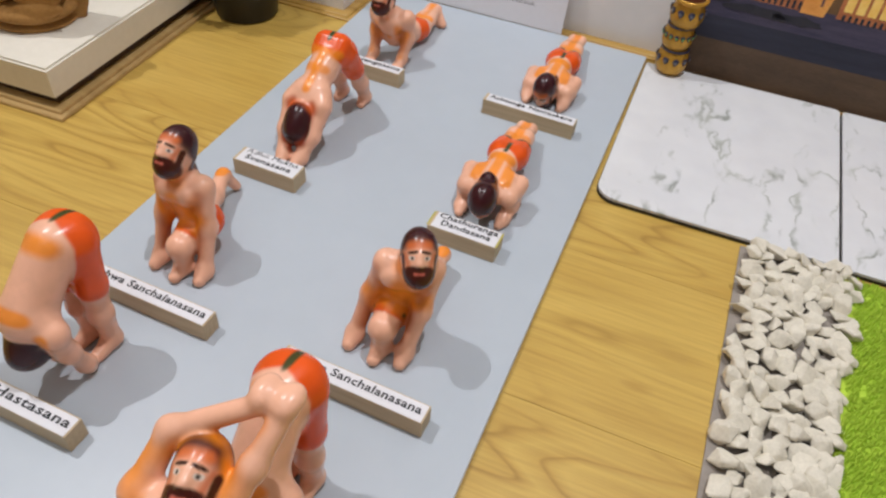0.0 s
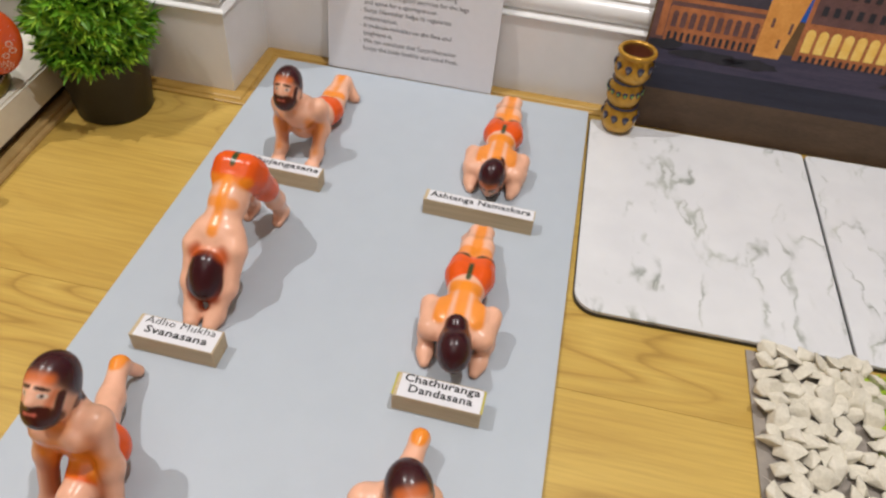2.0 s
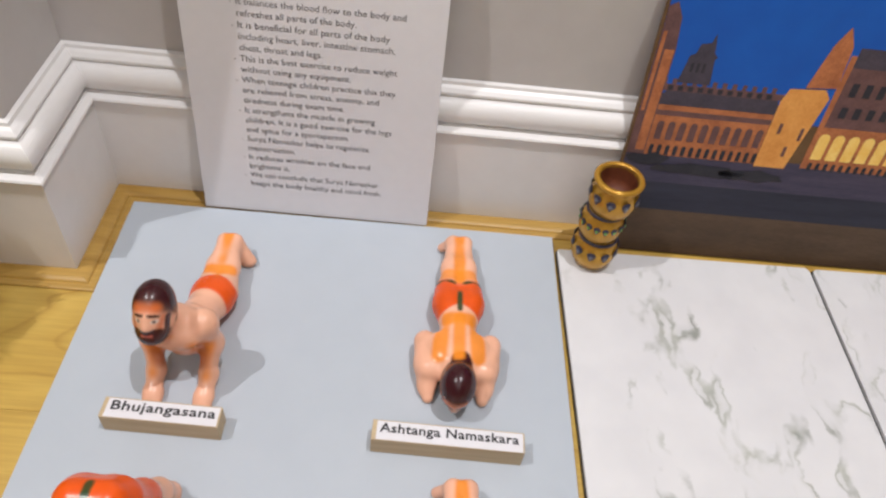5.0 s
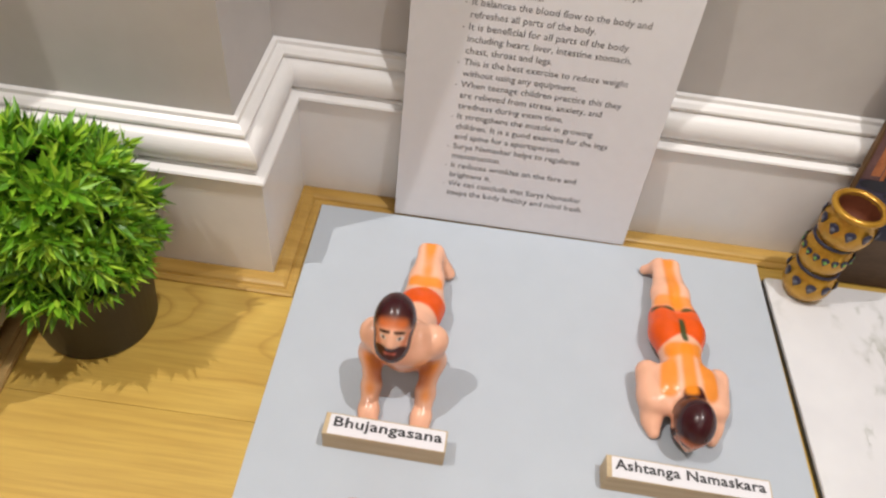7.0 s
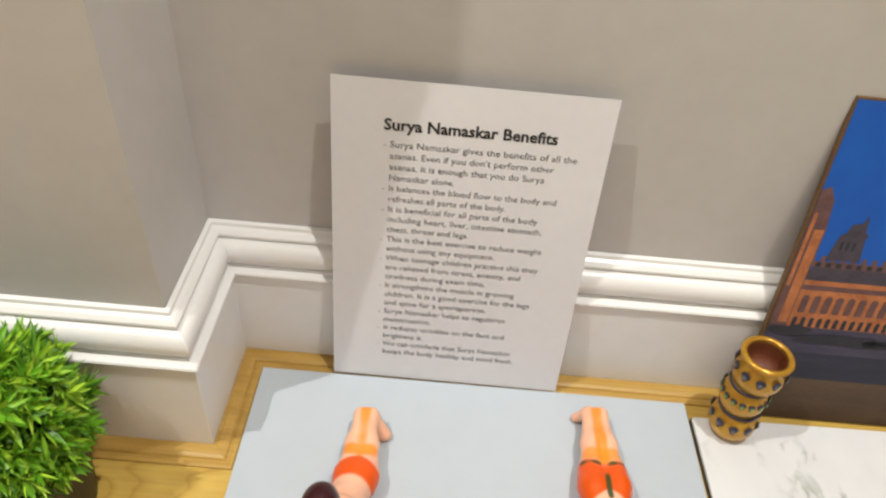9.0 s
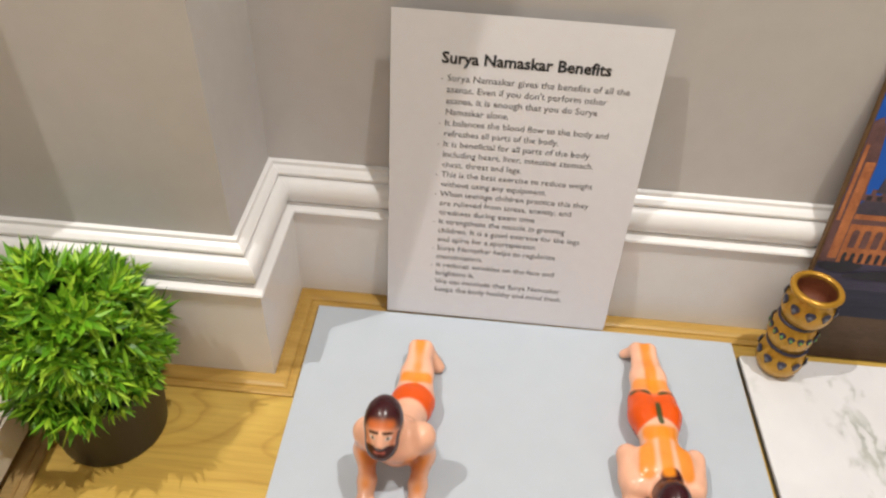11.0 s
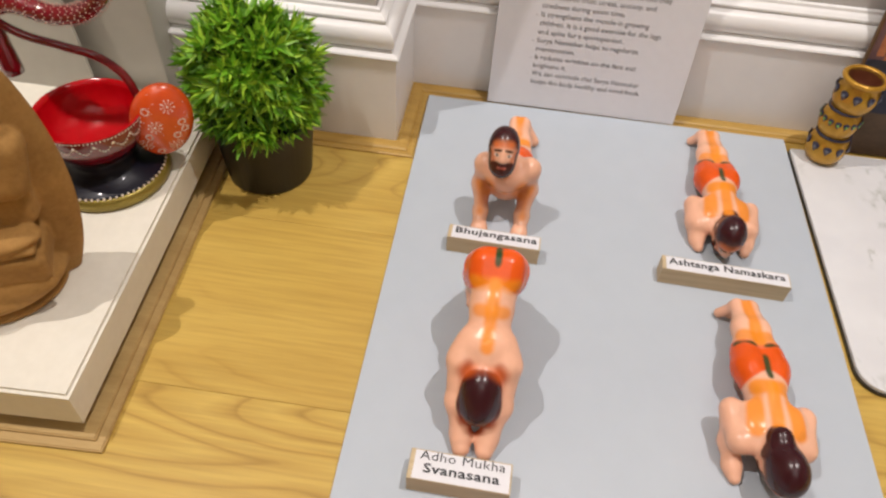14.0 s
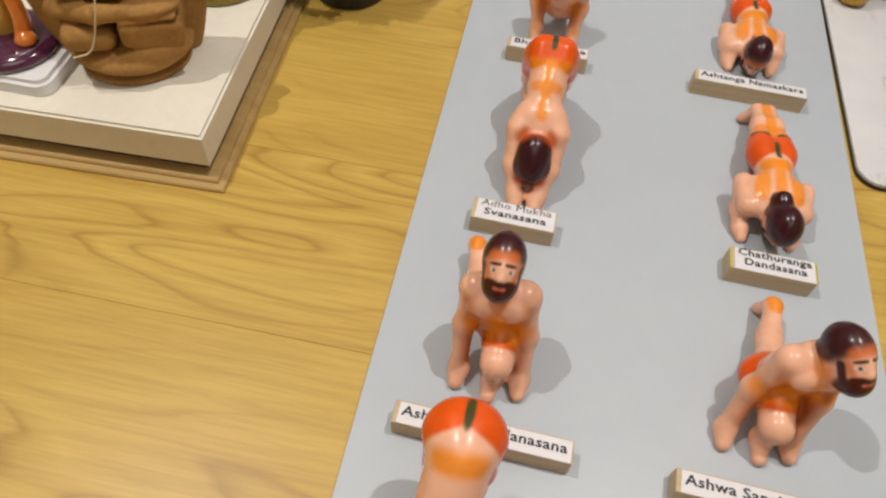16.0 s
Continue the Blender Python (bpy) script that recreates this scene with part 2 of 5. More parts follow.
def box(x0, x1, y0, y1, z0, z1, bevel=0.0, segments=2, bm=None):
    bm = bm or bmesh.new()
    m = Matrix.LocRotScale(((x0 + x1) / 2, (y0 + y1) / 2, (z0 + z1) / 2), None, (x1 - x0, y1 - y0, z1 - z0))
    made = bmesh.ops.create_cube(bm, size=1, matrix=m)["verts"]
    if bevel:
        edges = list({e for v in made for e in v.link_edges})
        bmesh.ops.bevel(bm, geom=edges, offset=bevel, segments=segments, affect="EDGES", profile=0.5)
    return bm


def lathe(profile, n=40, center=(0, 0, 0), bm=None, close=True):
    """Turns (radius, height) pairs about the upright axis."""
    bm = bm or bmesh.new()
    rings = []
    for r, z in profile:
        rings.append([bm.verts.new((center[0] + r * math.cos(2 * math.pi * k / n), center[1] + r * math.sin(2 * math.pi * k / n), center[2] + z)) for k in range(n)])
    for a, b in zip(rings, rings[1:]):
        for k in range(n):
            bm.faces.new((a[k], a[(k + 1) % n], b[(k + 1) % n], b[k]))
    if close:
        bm.faces.new(rings[0][::-1])
        bm.faces.new(rings[-1])
    bmesh.ops.recalc_face_normals(bm, faces=bm.faces[:])
    return bm


def tube(points, radii, n=12, bm=None):
    """A round rod along points, with a radius for each."""
    bm = bm or bmesh.new()
    pts = [Vector(p) for p in points]
    rings = []
    for k, p in enumerate(pts):
        way = (pts[min(k + 1, len(pts) - 1)] - pts[max(k - 1, 0)]).normalized()
        q = way.to_track_quat("Z", "Y")
        rings.append([bm.verts.new(p + q @ Vector((radii[k] * math.cos(2 * math.pi * j / n), radii[k] * math.sin(2 * math.pi * j / n), 0))) for j in range(n)])
    for a, b in zip(rings, rings[1:]):
        for j in range(n):
            bm.faces.new((a[j], a[(j + 1) % n], b[(j + 1) % n], b[j]))
    bm.faces.new(rings[0][::-1])
    bm.faces.new(rings[-1])
    bmesh.ops.recalc_face_normals(bm, faces=bm.faces[:])
    return bm


def spline(points, steps=8):
    """A smooth line through points."""
    pts = [Vector(p) for p in points]
    pts = [2 * pts[0] - pts[1]] + pts + [2 * pts[-1] - pts[-2]]
    out = []
    for a, b, c, d in zip(pts, pts[1:], pts[2:], pts[3:]):
        for k in range(steps):
            s = k / steps
            out.append(0.5 * (2 * b + (c - a) * s + (2 * a - 5 * b + 4 * c - d) * s * s + (3 * b - a - 3 * c + d) * s**3))
    return out + [pts[-2]]


def slab(outline, z0, z1, bevel=0.0):
    """An upright extrusion of a flat outline."""
    bm = bmesh.new()
    low = [bm.verts.new((x, y, z0)) for x, y in outline]
    high = [bm.verts.new((x, y, z1)) for x, y in outline]
    n = len(low)
    bm.faces.new(low[::-1])
    top = bm.faces.new(high)
    for k in range(n):
        bm.faces.new((low[k], low[(k + 1) % n], high[(k + 1) % n], high[k]))
    bmesh.ops.recalc_face_normals(bm, faces=bm.faces[:])
    if bevel:
        bmesh.ops.bevel(bm, geom=list(top.edges), offset=bevel, segments=2, affect="EDGES")
    return bm


def rounded(x0, x1, y0, y1, radii, n=8):
    """A rectangle with corner radii: front left, front right, back right, back left."""
    out = []
    for (cx, cy, a0), r in zip(((x0, y0, 180), (x1, y0, 270), (x1, y1, 0), (x0, y1, 90)), radii):
        mx, my = cx + (r if cx == x0 else -r), cy + (r if cy == y0 else -r)
        for k in range(n + 1):
            a = radians(a0 + 90 * k / n)
            out.append((mx + r * math.cos(a), my + r * math.sin(a)))
    return out


def lettering(text, size, m, material, parent, width=0.0, bold=0.0, spacing=1.0):
    """Words in the built-in font as a mesh part; width: the length that they fill."""
    cu = bpy.data.curves.new("words", "FONT")
    cu.body, cu.size, cu.offset, cu.resolution_u, cu.space_character = text, size, bold, 2, spacing
    ob = new("words", cu)
    bpy.context.view_layer.update()
    k = width / ob.dimensions.x if width and ob.dimensions.x else 1.0
    me = bpy.data.meshes.new_from_object(ob.evaluated_get(bpy.context.evaluated_depsgraph_get()))
    bpy.data.objects.remove(ob)
    me.transform(Matrix.Diagonal((k, 1, 1, 1)))
    me.materials.clear()
    me.materials.append(material)
    out = new("lettering", me)
    out.parent, out.matrix_basis = parent, m
    return out


# ---------------- figure modelling ----------------


def turned(yaw=0, pitch=0, roll=0):
    return np.array(Euler((radians(pitch), radians(roll), radians(yaw))).to_matrix())


SKIN, CLOTH, ORANGE = (0.88, 0.485, 0.325), (0.80, 0.098, 0.004), (0.90, 0.28, 0.012)
HAIR, BEARD, DEEP, TRIM_GREEN = (0.040, 0.006, 0.009), (0.060, 0.010, 0.006), (0.46, 0.105, 0.012), (0.02, 0.06, 0.015)


class Clay:
    """A soft solid of limbs (rods with two radii) and lumps (turned ellipsoids) that melt into each other, with paint strokes."""

    def __init__(self, melt=0.0065):
        self.melt, self.solids, self.strokes = melt, [], []

    def rod(self, a, b, ra, rb, color=SKIN):
        self.solids.append(("rod", np.array(a, float), np.array(b, float), ra, rb, color))

    def chain(self, pts, radii, color=SKIN):
        for a, b, ra, rb in zip(pts, pts[1:], radii, radii[1:]):
            self.rod(a, b, ra, rb, color)

    def lump(self, c, r, color=SKIN, turn=None):
        self.solids.append(("lump", np.array(c, float), np.array(r, float), np.eye(3) if turn is None else turn, None, color))

    def block(self, c, half, r, color=SKIN, turn=None):
        self.solids.append(("block", np.array(c, float), np.array(half, float), np.eye(3) if turn is None else turn, r, color))

    def stroke(self, a, b, r, color, soft=0.0012, power=1.0):
        r += 0.0022 if color in (ORANGE, DEEP) else 0.0012 if color == TRIM_GREEN else 0.0
        self.strokes.append((np.array(a, float), np.array(b, float), r, color, soft, power))

    @staticmethod
    def _along(p, a, b):
        ba = b - a
        s = np.clip(((p - a) @ ba) / max(ba @ ba, 1e-12), 0, 1)
        return np.linalg.norm(p - a - s[:, None] * ba, axis=1), s

    def _one(self, p, s):
        if s[0] == "rod":
            d, k = self._along(p, s[1], s[2])
            return d - (s[3] + k * (s[4] - s[3]))
        if s[0] == "block":
            q = np.abs((p - s[1]) @ s[3]) - s[2] + s[4]
            return np.linalg.norm(np.maximum(q, 0), axis=1) + np.minimum(q.max(1), 0) - s[4]
        q = ((p - s[1]) @ s[3]) / s[2]
        k0, k1 = np.linalg.norm(q, axis=1), np.linalg.norm(q / s[2], axis=1) + 1e-9
        return k0 * (k0 - 1) / k1

    def field(self, p):
        out = None
        for s in self.solids:
            d = self._one(p, s)
            if out is None:
                out = d
            else:
                h = np.clip(0.5 + 0.5 * (out - d) / self.melt, 0, 1)
                out = out * (1 - h) + d * h - self.melt * h * (1 - h)
        return np.maximum(out, -p[:, 2])

    def colors(self, p):
        ds = np.stack([self._one(p, s) for s in self.solids])
        w = np.exp(-(ds - ds.min(0)) / 0.0003)
        col = (w.T @ np.array([s[5] for s in self.solids])) / w.sum(0)[:, None]
        for a, b, r, c, soft, power in self.strokes:
            d, _ = self._along(p, a, b)
            k = np.clip((r + soft - d) / (2 * soft), 0, 1)
            k = (k * k * (3 - 2 * k) * power)[:, None]
            col = col * (1 - k) + np.array(c) * k
        return col

    def mesh(self, name, step):
        lo, hi = np.full(3, 9.0), np.full(3, -9.0)
        for s in self.solids:
            ends = ((s[1], s[3]), (s[2], s[4])) if s[0] == "rod" else ((s[1], s[2].max()),)
            for c, r in ends:
                lo, hi = np.minimum(lo, c - r - 0.004), np.maximum(hi, c + r + 0.004)
        lo[2] = -2.5 * step
        n = np.ceil((hi - lo) / step).astype(int) + 1
        axes = [lo[k] + step * np.arange(n[k]) for k in range(3)]
        grid = np.stack(np.meshgrid(*axes, indexing="ij"), -1).reshape(-1, 3)
        f = self.field(grid).reshape(n)
        inside = f < 0
        corner = [(i, j, k) for i in (0, 1) for j in (0, 1) for k in (0, 1)]
        cut = lambda a, c: a[c[0]:n[0] - 1 + c[0], c[1]:n[1] - 1 + c[1], c[2]:n[2] - 1 + c[2]]
        count = sum(cut(inside, c).astype(int) for c in corner)
        active = (count > 0) & (count < 8)
        index = np.full(active.shape, -1)
        index[active] = np.arange(active.sum())
        total, weight = np.zeros((active.sum(), 3)), np.zeros(active.sum())
        for a in corner:
            for b in corner:
                if sum(b) - sum(a) == 1 and all(q >= p for p, q in zip(a, b)):
                    fa, fb = cut(f, a)[active], cut(f, b)[active]
                    cross = (fa < 0) != (fb < 0)
                    s = np.where(cross, fa / np.where(cross, fa - fb, 1), 0)
                    total += cross[:, None] * (np.array(a) + s[:, None] * (np.array(b) - np.array(a)))
                    weight += cross
        verts = lo + step * (np.argwhere(active) + total / weight[:, None])
        for _ in range(2):
            e = 2e-4
            f0 = self.field(verts)
            g = np.stack([(self.field(verts + e * d) - f0) / e for d in np.eye(3)], 1)
            verts = verts - np.clip(f0 / np.maximum((g**2).sum(1), 0.2), -step, step)[:, None] * g
        verts[:, 2] = np.maximum(verts[:, 2], 0)
        quads = []
        for ax in range(3):
            u, v = (ax + 1) % 3, (ax + 2) % 3
            sl = lambda o: tuple(slice(1, n[q] - 1) if q != ax else slice(o, n[q] - 1 + o) for q in range(3))
            a, b = inside[sl(0)], inside[sl(1)]
            for flip, mask in ((False, a & ~b), (True, b & ~a)):
                at = np.argwhere(mask)
                at[:, u] += 1
                at[:, v] += 1
                eu, ev = np.eye(3, dtype=int)[u], np.eye(3, dtype=int)[v]
                q = [index[tuple((at - x * eu - y * ev).T)] for x, y in ((1, 1), (0, 1), (0, 0), (1, 0))]
                quads.append(np.stack(q[::-1] if flip else q, 1))
        faces = np.concatenate(quads)
        me = bpy.data.meshes.new(name)
        me.from_pydata(verts.tolist(), [], faces.tolist())
        me.polygons.foreach_set("use_smooth", [True] * len(me.polygons))
        col = self.colors(verts)
        at = me.color_attributes.new("paint", "FLOAT_COLOR", "POINT")
        at.data.foreach_set("color", np.c_[col, np.ones(len(col))].astype(np.float32).ravel())
        return me


def add_head(clay, at, yaw=0.0, pitch=0.0, roll=0.0, k=1.0, neck=None, bun=False):
    """A head whose face looks to -y before it is turned; pitch tips the face down."""
    R, c = turned(yaw, pitch, roll), np.array(at, float)
    g = lambda x, y, z: c + R @ (k * np.array((x, y, z)))
    if neck is not None:
        clay.rod(g(0, 0.003, -0.010), neck, 0.0085 * k, 0.010 * k, SKIN)
    clay.lump(c, k * np.array((0.0129, 0.0162, 0.0206)), SKIN, R)
    clay.lump(g(0, 0.0037, 0.0066), k * np.array((0.0141, 0.0178, 0.0172)), HAIR, R)
    clay.lump(g(0, 0.0085, -0.0045), k * np.array((0.0120, 0.0105, 0.0135)), HAIR, R)
    if bun:
        clay.lump(g(0, 0.0205, -0.0120), k * np.array((0.0080, 0.0080, 0.0075)), HAIR, R)
    clay.lump(g(0, -0.0062, -0.0118), k * np.array((0.0114, 0.0116, 0.0118)), BEARD, R)
    clay.rod(g(0, -0.0160, 0.0040), g(0, -0.0184, -0.0022), 0.0014 * k, 0.0021 * k, SKIN)
    clay.stroke(g(-0.008, -0.0130, 0.0110), g(0.008, -0.0130, 0.0118), 0.0036 * k, (0.74, 0.16, 0.025), 0.0032, 0.8)
    for s in (-1, 1):
        clay.stroke(g(s * 0.0105, -0.0105, 0.004), g(s * 0.0085, -0.0135, -0.004), 0.0026 * k, (0.60, 0.13, 0.03), 0.0024, 0.75)
    for s in (-1, 1):
        clay.stroke(g(s * 0.0125, -0.007, 0.002), g(s * 0.011, -0.009, -0.012), 0.0031 * k, BEARD, 0.0010)
        clay.stroke(g(s * 0.0005, -0.0182, -0.0052), g(s * 0.0080, -0.0140, -0.0072), 0.0025 * k, BEARD, 0.0008)
        clay.stroke(g(s * 0.0040, -0.0162, 0.0020), g(s * 0.0074, -0.0148, 0.0020), 0.0015 * k, (0.78, 0.66, 0.58), 0.0006)
        clay.stroke(g(s * 0.0055, -0.0158, 0.0020), g(s * 0.0056, -0.0158, 0.0020), 0.0012 * k, (0.02, 0.012, 0.01), 0.0006)
        clay.stroke(g(s * 0.0022, -0.0168, 0.0070), g(s * 0.0092, -0.0140, 0.0056), 0.0012 * k, (0.04, 0.015, 0.01), 0.0006)
    clay.stroke(g(-0.0030, -0.0172, -0.0098), g(0.0030, -0.0172, -0.0098), 0.0013 * k, (0.62, 0.15, 0.10), 0.0008)


BOARD_TOP = 0.006


def figurine(name, clay, label, step=0.00105):
    me = clay.mesh(name, step)
    me.materials.append(M_GLAZE)
    ob = new(name, me)
    ob.matrix_basis = pose(0, 0, BOARD_TOP)
    return tagged(ob, label, "figurine", "yoga figurines on the board")


# ---------------- the room ----------------
WALL_Y, RET_X, LEFT_Y = 0.048, -0.0470, -0.0615

wall = part("wall_north", box(RET_X, 2.2, WALL_Y, WALL_Y + 0.12, 0, 2.4), M_WALL)
tagged(wall, "smooth grey painted wall behind the display", "wall", kind="structure")
wall = part("wall_pier", box(-2.2, RET_X, LEFT_Y, WALL_Y + 0.12, 0, 2.4), M_WALL)
tagged(wall, "grey painted wall pier stepping into the room", "wall", kind="structure")
for nm, b in (("wall_west", (-2.32, -2.2, -3.0, WALL_Y, 0, 2.4)), ("wall_east", (2.2, 2.32, -3.0, WALL_Y + 0.12, 0, 2.4)), ("wall_south", (-2.32, 2.32, -3.12, -3.0, 0, 2.4))):
    tagged(part(nm, box(*b), M_WALL), "plain grey painted room wall", "wall", kind="structure")
tagged(part("ceiling", box(-2.32, 2.32, -3.12, WALL_Y + 0.12, 2.4, 2.5), M_CEIL), "plain white ceiling", "ceiling", kind="structure")
panel = part("wall_panel", box(-1.1, -0.252, -0.112, LEFT_Y - 0.001, 0, 1.4, 0.002), M_PANEL)
tagged(panel, "beige painted upright panel beside the pier", "panel", kind="structure")


def run_profile(profile):
    """A moulding along north wall, return and pier, mitred at both corners; profile: distance from the wall, height."""
    bm = bmesh.new()
    rings = []
    for k in range(4):
        ring = []
        for d, z in profile:
            x, y = ((2.2, WALL_Y - d), (RET_X + d, WALL_Y - d), (RET_X + d, LEFT_Y - d), (-0.2525, LEFT_Y - d))[k]
            ring.append(bm.verts.new((x, y, z)))
        rings.append(ring)
    for a, b in zip(rings, rings[1:]):
        for i in range(len(profile) - 1):
            bm.faces.new((a[i], a[i + 1], b[i + 1], b[i]))
    bmesh.ops.recalc_face_normals(bm, faces=bm.faces[:])
    return bm


def arc(cx, cz, rx, rz, a0, a1, n=8):
    return [(cx + rx * math.cos(radians(a0 + (a1 - a0) * k / n)), cz + rz * math.sin(radians(a0 + (a1 - a0) * k / n))) for k in range(n + 1)]


SKIRT = [(0.0005, 0.0), (0.0245, 0.0), (0.0238, 0.1012), (0.0258, 0.1024), (0.0264, 0.1040), (0.0254, 0.1056), (0.0190, 0.1068), (0.0182, 0.1080)]
SKIRT += arc(0.0105, 0.1195, 0.0108, 0.0125, -60, 72, 12) + [(0.0128, 0.1318), (0.0100, 0.1326), (0.0098, 0.1340), (0.0116, 0.1350), (0.0112, 0.1368), (0.0080, 0.1395), (0.0050, 0.1412), (0.0042, 0.1440), (0.0005, 0.1450)]
base = part("baseboard", run_profile(SKIRT), M_SKIRT)
tagged(base, "tall white moulded skirting board", "baseboard", kind="structure")
QUAD = [(0.0247, 0.0003), (0.0455, 0.0003), (0.0455, 0.0018), (0.0443, 0.0025), (0.0410, 0.0027), (0.0400, 0.0019), (0.0385, 0.0019)] + arc(0.0315, 0.0022, 0.0068, 0.0028, 0, 90, 6) + [(0.0284, 0.0052), (0.0278, 0.0043), (0.0247, 0.0042)]
trim = part("trim", run_profile(QUAD), M_BEAD)
tagged(trim, "oak scotia beading along the skirting foot", "trim", kind="structure")

floor = part("floor", box(-2.2, 2.2, -3.0, WALL_Y + 0.1, -0.05, -0.004), M_CARDEDGE)
tagged(floor, "oak laminate floor of wide planks", "floor", kind="structure")


def plank_mesh(length, width):
    bm = box(0, length, 0, width, -0.004, 0.0, 0.0003, 1)
    me = bpy.data.meshes.new("plank")
    bm.to_mesh(me)
    bm.free()
    me.materials.append(M_FLOOR)
    return me


PLANK_W, PLANK_L = 0.19, 1.28
plank_me = plank_mesh(PLANK_L - 0.0002, PLANK_W - 0.0002)
starts = (-0.62, -0.20, -0.90, -0.45)
for row in range(17):
    y0 = -0.602 + PLANK_W * (3 - row)
    x0 = starts[row % 4] - 2 * PLANK_L
    while x0 < 2.2:
        left, right = max(x0, -2.2), min(x0 + PLANK_L, 2.2)
        if right - left > 0.01:
            whole = right - left > PLANK_L - 0.001
            ob = new("plank", plank_me if whole else plank_mesh(right - left - 0.0002, PLANK_W - 0.0002))
            ob.parent = floor
            ob.matrix_basis = pose(left, y0, 0)
        x0 += PLANK_L

# ---------------- the grey board, name blocks and sheet ----------------
board = part("display_board", slab([(0.000, 0.0), (0.008, -1.25), (0.402, -1.25), (0.402, 0.0)], 0.0006, BOARD_TOP, 0.0004), M_BOARD)
tagged(board, "pale grey-blue card board lying on the floor", "board")


def name_block(x0, x1, front, depth, lines, turn=0.0, height=0.0195, sizes=0.0104, fill=None):
    ob = thing("name_block", ((x0 + x1) / 2, front + depth / 2, BOARD_TOP), "small wooden name block with a white printed label", "sign", "name blocks on the board", turn)
    w, d = (x1 - x0) / 2, depth / 2
    part("block", box(-w, w, -d, d, 0.0, height, 0.0006, 2), M_SIGNWOOD, ob)
    part("label", box(-w + 0.0035, w - 0.0012, -d + 0.0004, d - 0.0012, height + 0.0001, height + 0.0005), M_PAPER, ob, "white paper label")
    for k, line in enumerate(lines):
        pitch = (depth - 0.004) / len(lines)
        y = d - 0.0006 - pitch * (k + 0.76)
        full = (2 * w - 0.010) * (fill[k] if fill else 1.0)
        lettering(line, sizes, pose(-full / 2 + 0.001, y, height + 0.0008), M_INK, ob, full, 0.0 if "M" in line else 0.00022, 1.06)
    if len(lines) > 1 and x0 > 0.2:
        for s in (-1, 1):
            part("tape", box(s * w - 0.0008, s * w + 0.0008, -d + 0.0008, d - 0.0016, height + 0.00005, height + 0.0004), M_TAPE, ob, "yellow-green tape under the label's end")
    return ob


name_block(0.052, 0.137, -0.237, 0.0165, ["Bhujangasana"], -1.5)
name_block(0.247, 0.360, -0.240, 0.0165, ["Ashtanga Namaskara"], -1.5)
name_block(0.055, 0.128, -0.469, 0.0230, ["Adho Mukha", "Svanasana"], -1.0, sizes=0.0098, fill=(0.97, 0.86))
name_block(0.276, 0.347, -0.471, 0.0230, ["Chathuranga", "Dandasana"], -1.0, sizes=0.0098, fill=(1.0, 0.84))
name_block(0.033, 0.162, -0.664, 0.0175, ["Ashwa Sanchalanasana"], -1.5)
name_block(0.233, 0.361, -0.671, 0.0175, ["Ashwa Sanchalanasana"], -2.0)
name_block(0.016, 0.136, -0.790, 0.0175, ["Pada Hastasana"], -1.0)

PAPER_TILT = 6.9
sheet = thing("text_sheet", (0.067, 0.0022, BOARD_TOP), "white printed paper sheet leaning on the skirting", "paper sheet", turn=-0.3)


SHEET_W, SHEET_H = 0.2115, 0.2955
leaning = Matrix.Rotation(radians(-PAPER_TILT), 4, "X")
page = part("page", box(0, SHEET_W, -0.0001, 0.0002, 0, SHEET_H), M_PAPER, sheet)
page.matrix_basis = leaning


def on_page(u, v):
    return leaning @ pose(u, -0.0004, v, 90, 0, 0)


lettering("Surya Namaskar Benefits", 0.0130, on_page(0.040, 0.2560), M_INK, sheet, 0.131, 0.00035)
TEXT = [
    ("*Surya Namaskar gives the benefits of all the", 0.143), ("asanas. Even if you don't perform other", 0.127), ("asanas, it is enough that you do Surya", 0.121), ("Namaskar alone.", 0.051),
    ("*It balances the blood flow to the body and", 0.133), ("refreshes all parts of the body.", 0.094), ("*It is beneficial for all parts of the body", 0.121),
    ("including heart, liver, intestine stomach,", 0.126), ("chest, throat and legs.", 0.067), ("*This is the best exercise to reduce weight", 0.129),
    ("without using any equipment.", 0.091), ("*When teenage children practice this they", 0.129), ("are relieved from stress, anxiety, and", 0.115),
    ("tiredness during exam time.", 0.086), ("*It strengthens the muscle in growing", 0.112), ("children. It is a good exercise for the legs", 0.127),
    ("and spine for a sportsperson.", 0.090), ("*Surya Namaskar helps to regularize", 0.108), ("menstruation.", 0.042), ("*It reduces wrinkles on the face and", 0.109), ("brightens it.", 0.036),
    ("*We can conclude that Surya Namaskar", 0.118), ("keeps the body healthy and mind fresh.", 0.121),
]
for k, (line, wide) in enumerate(TEXT):
    v = 0.2415 - k * 0.00962
    if line[0] == "*":
        lettering("-", 0.0060, on_page(0.0402, v + 0.0002), M_PRINT, sheet)
    lettering(line.lstrip("*"), 0.0078, on_page(0.0450, v), M_PRINT, sheet, wide)

# ---------------- figurines ----------------


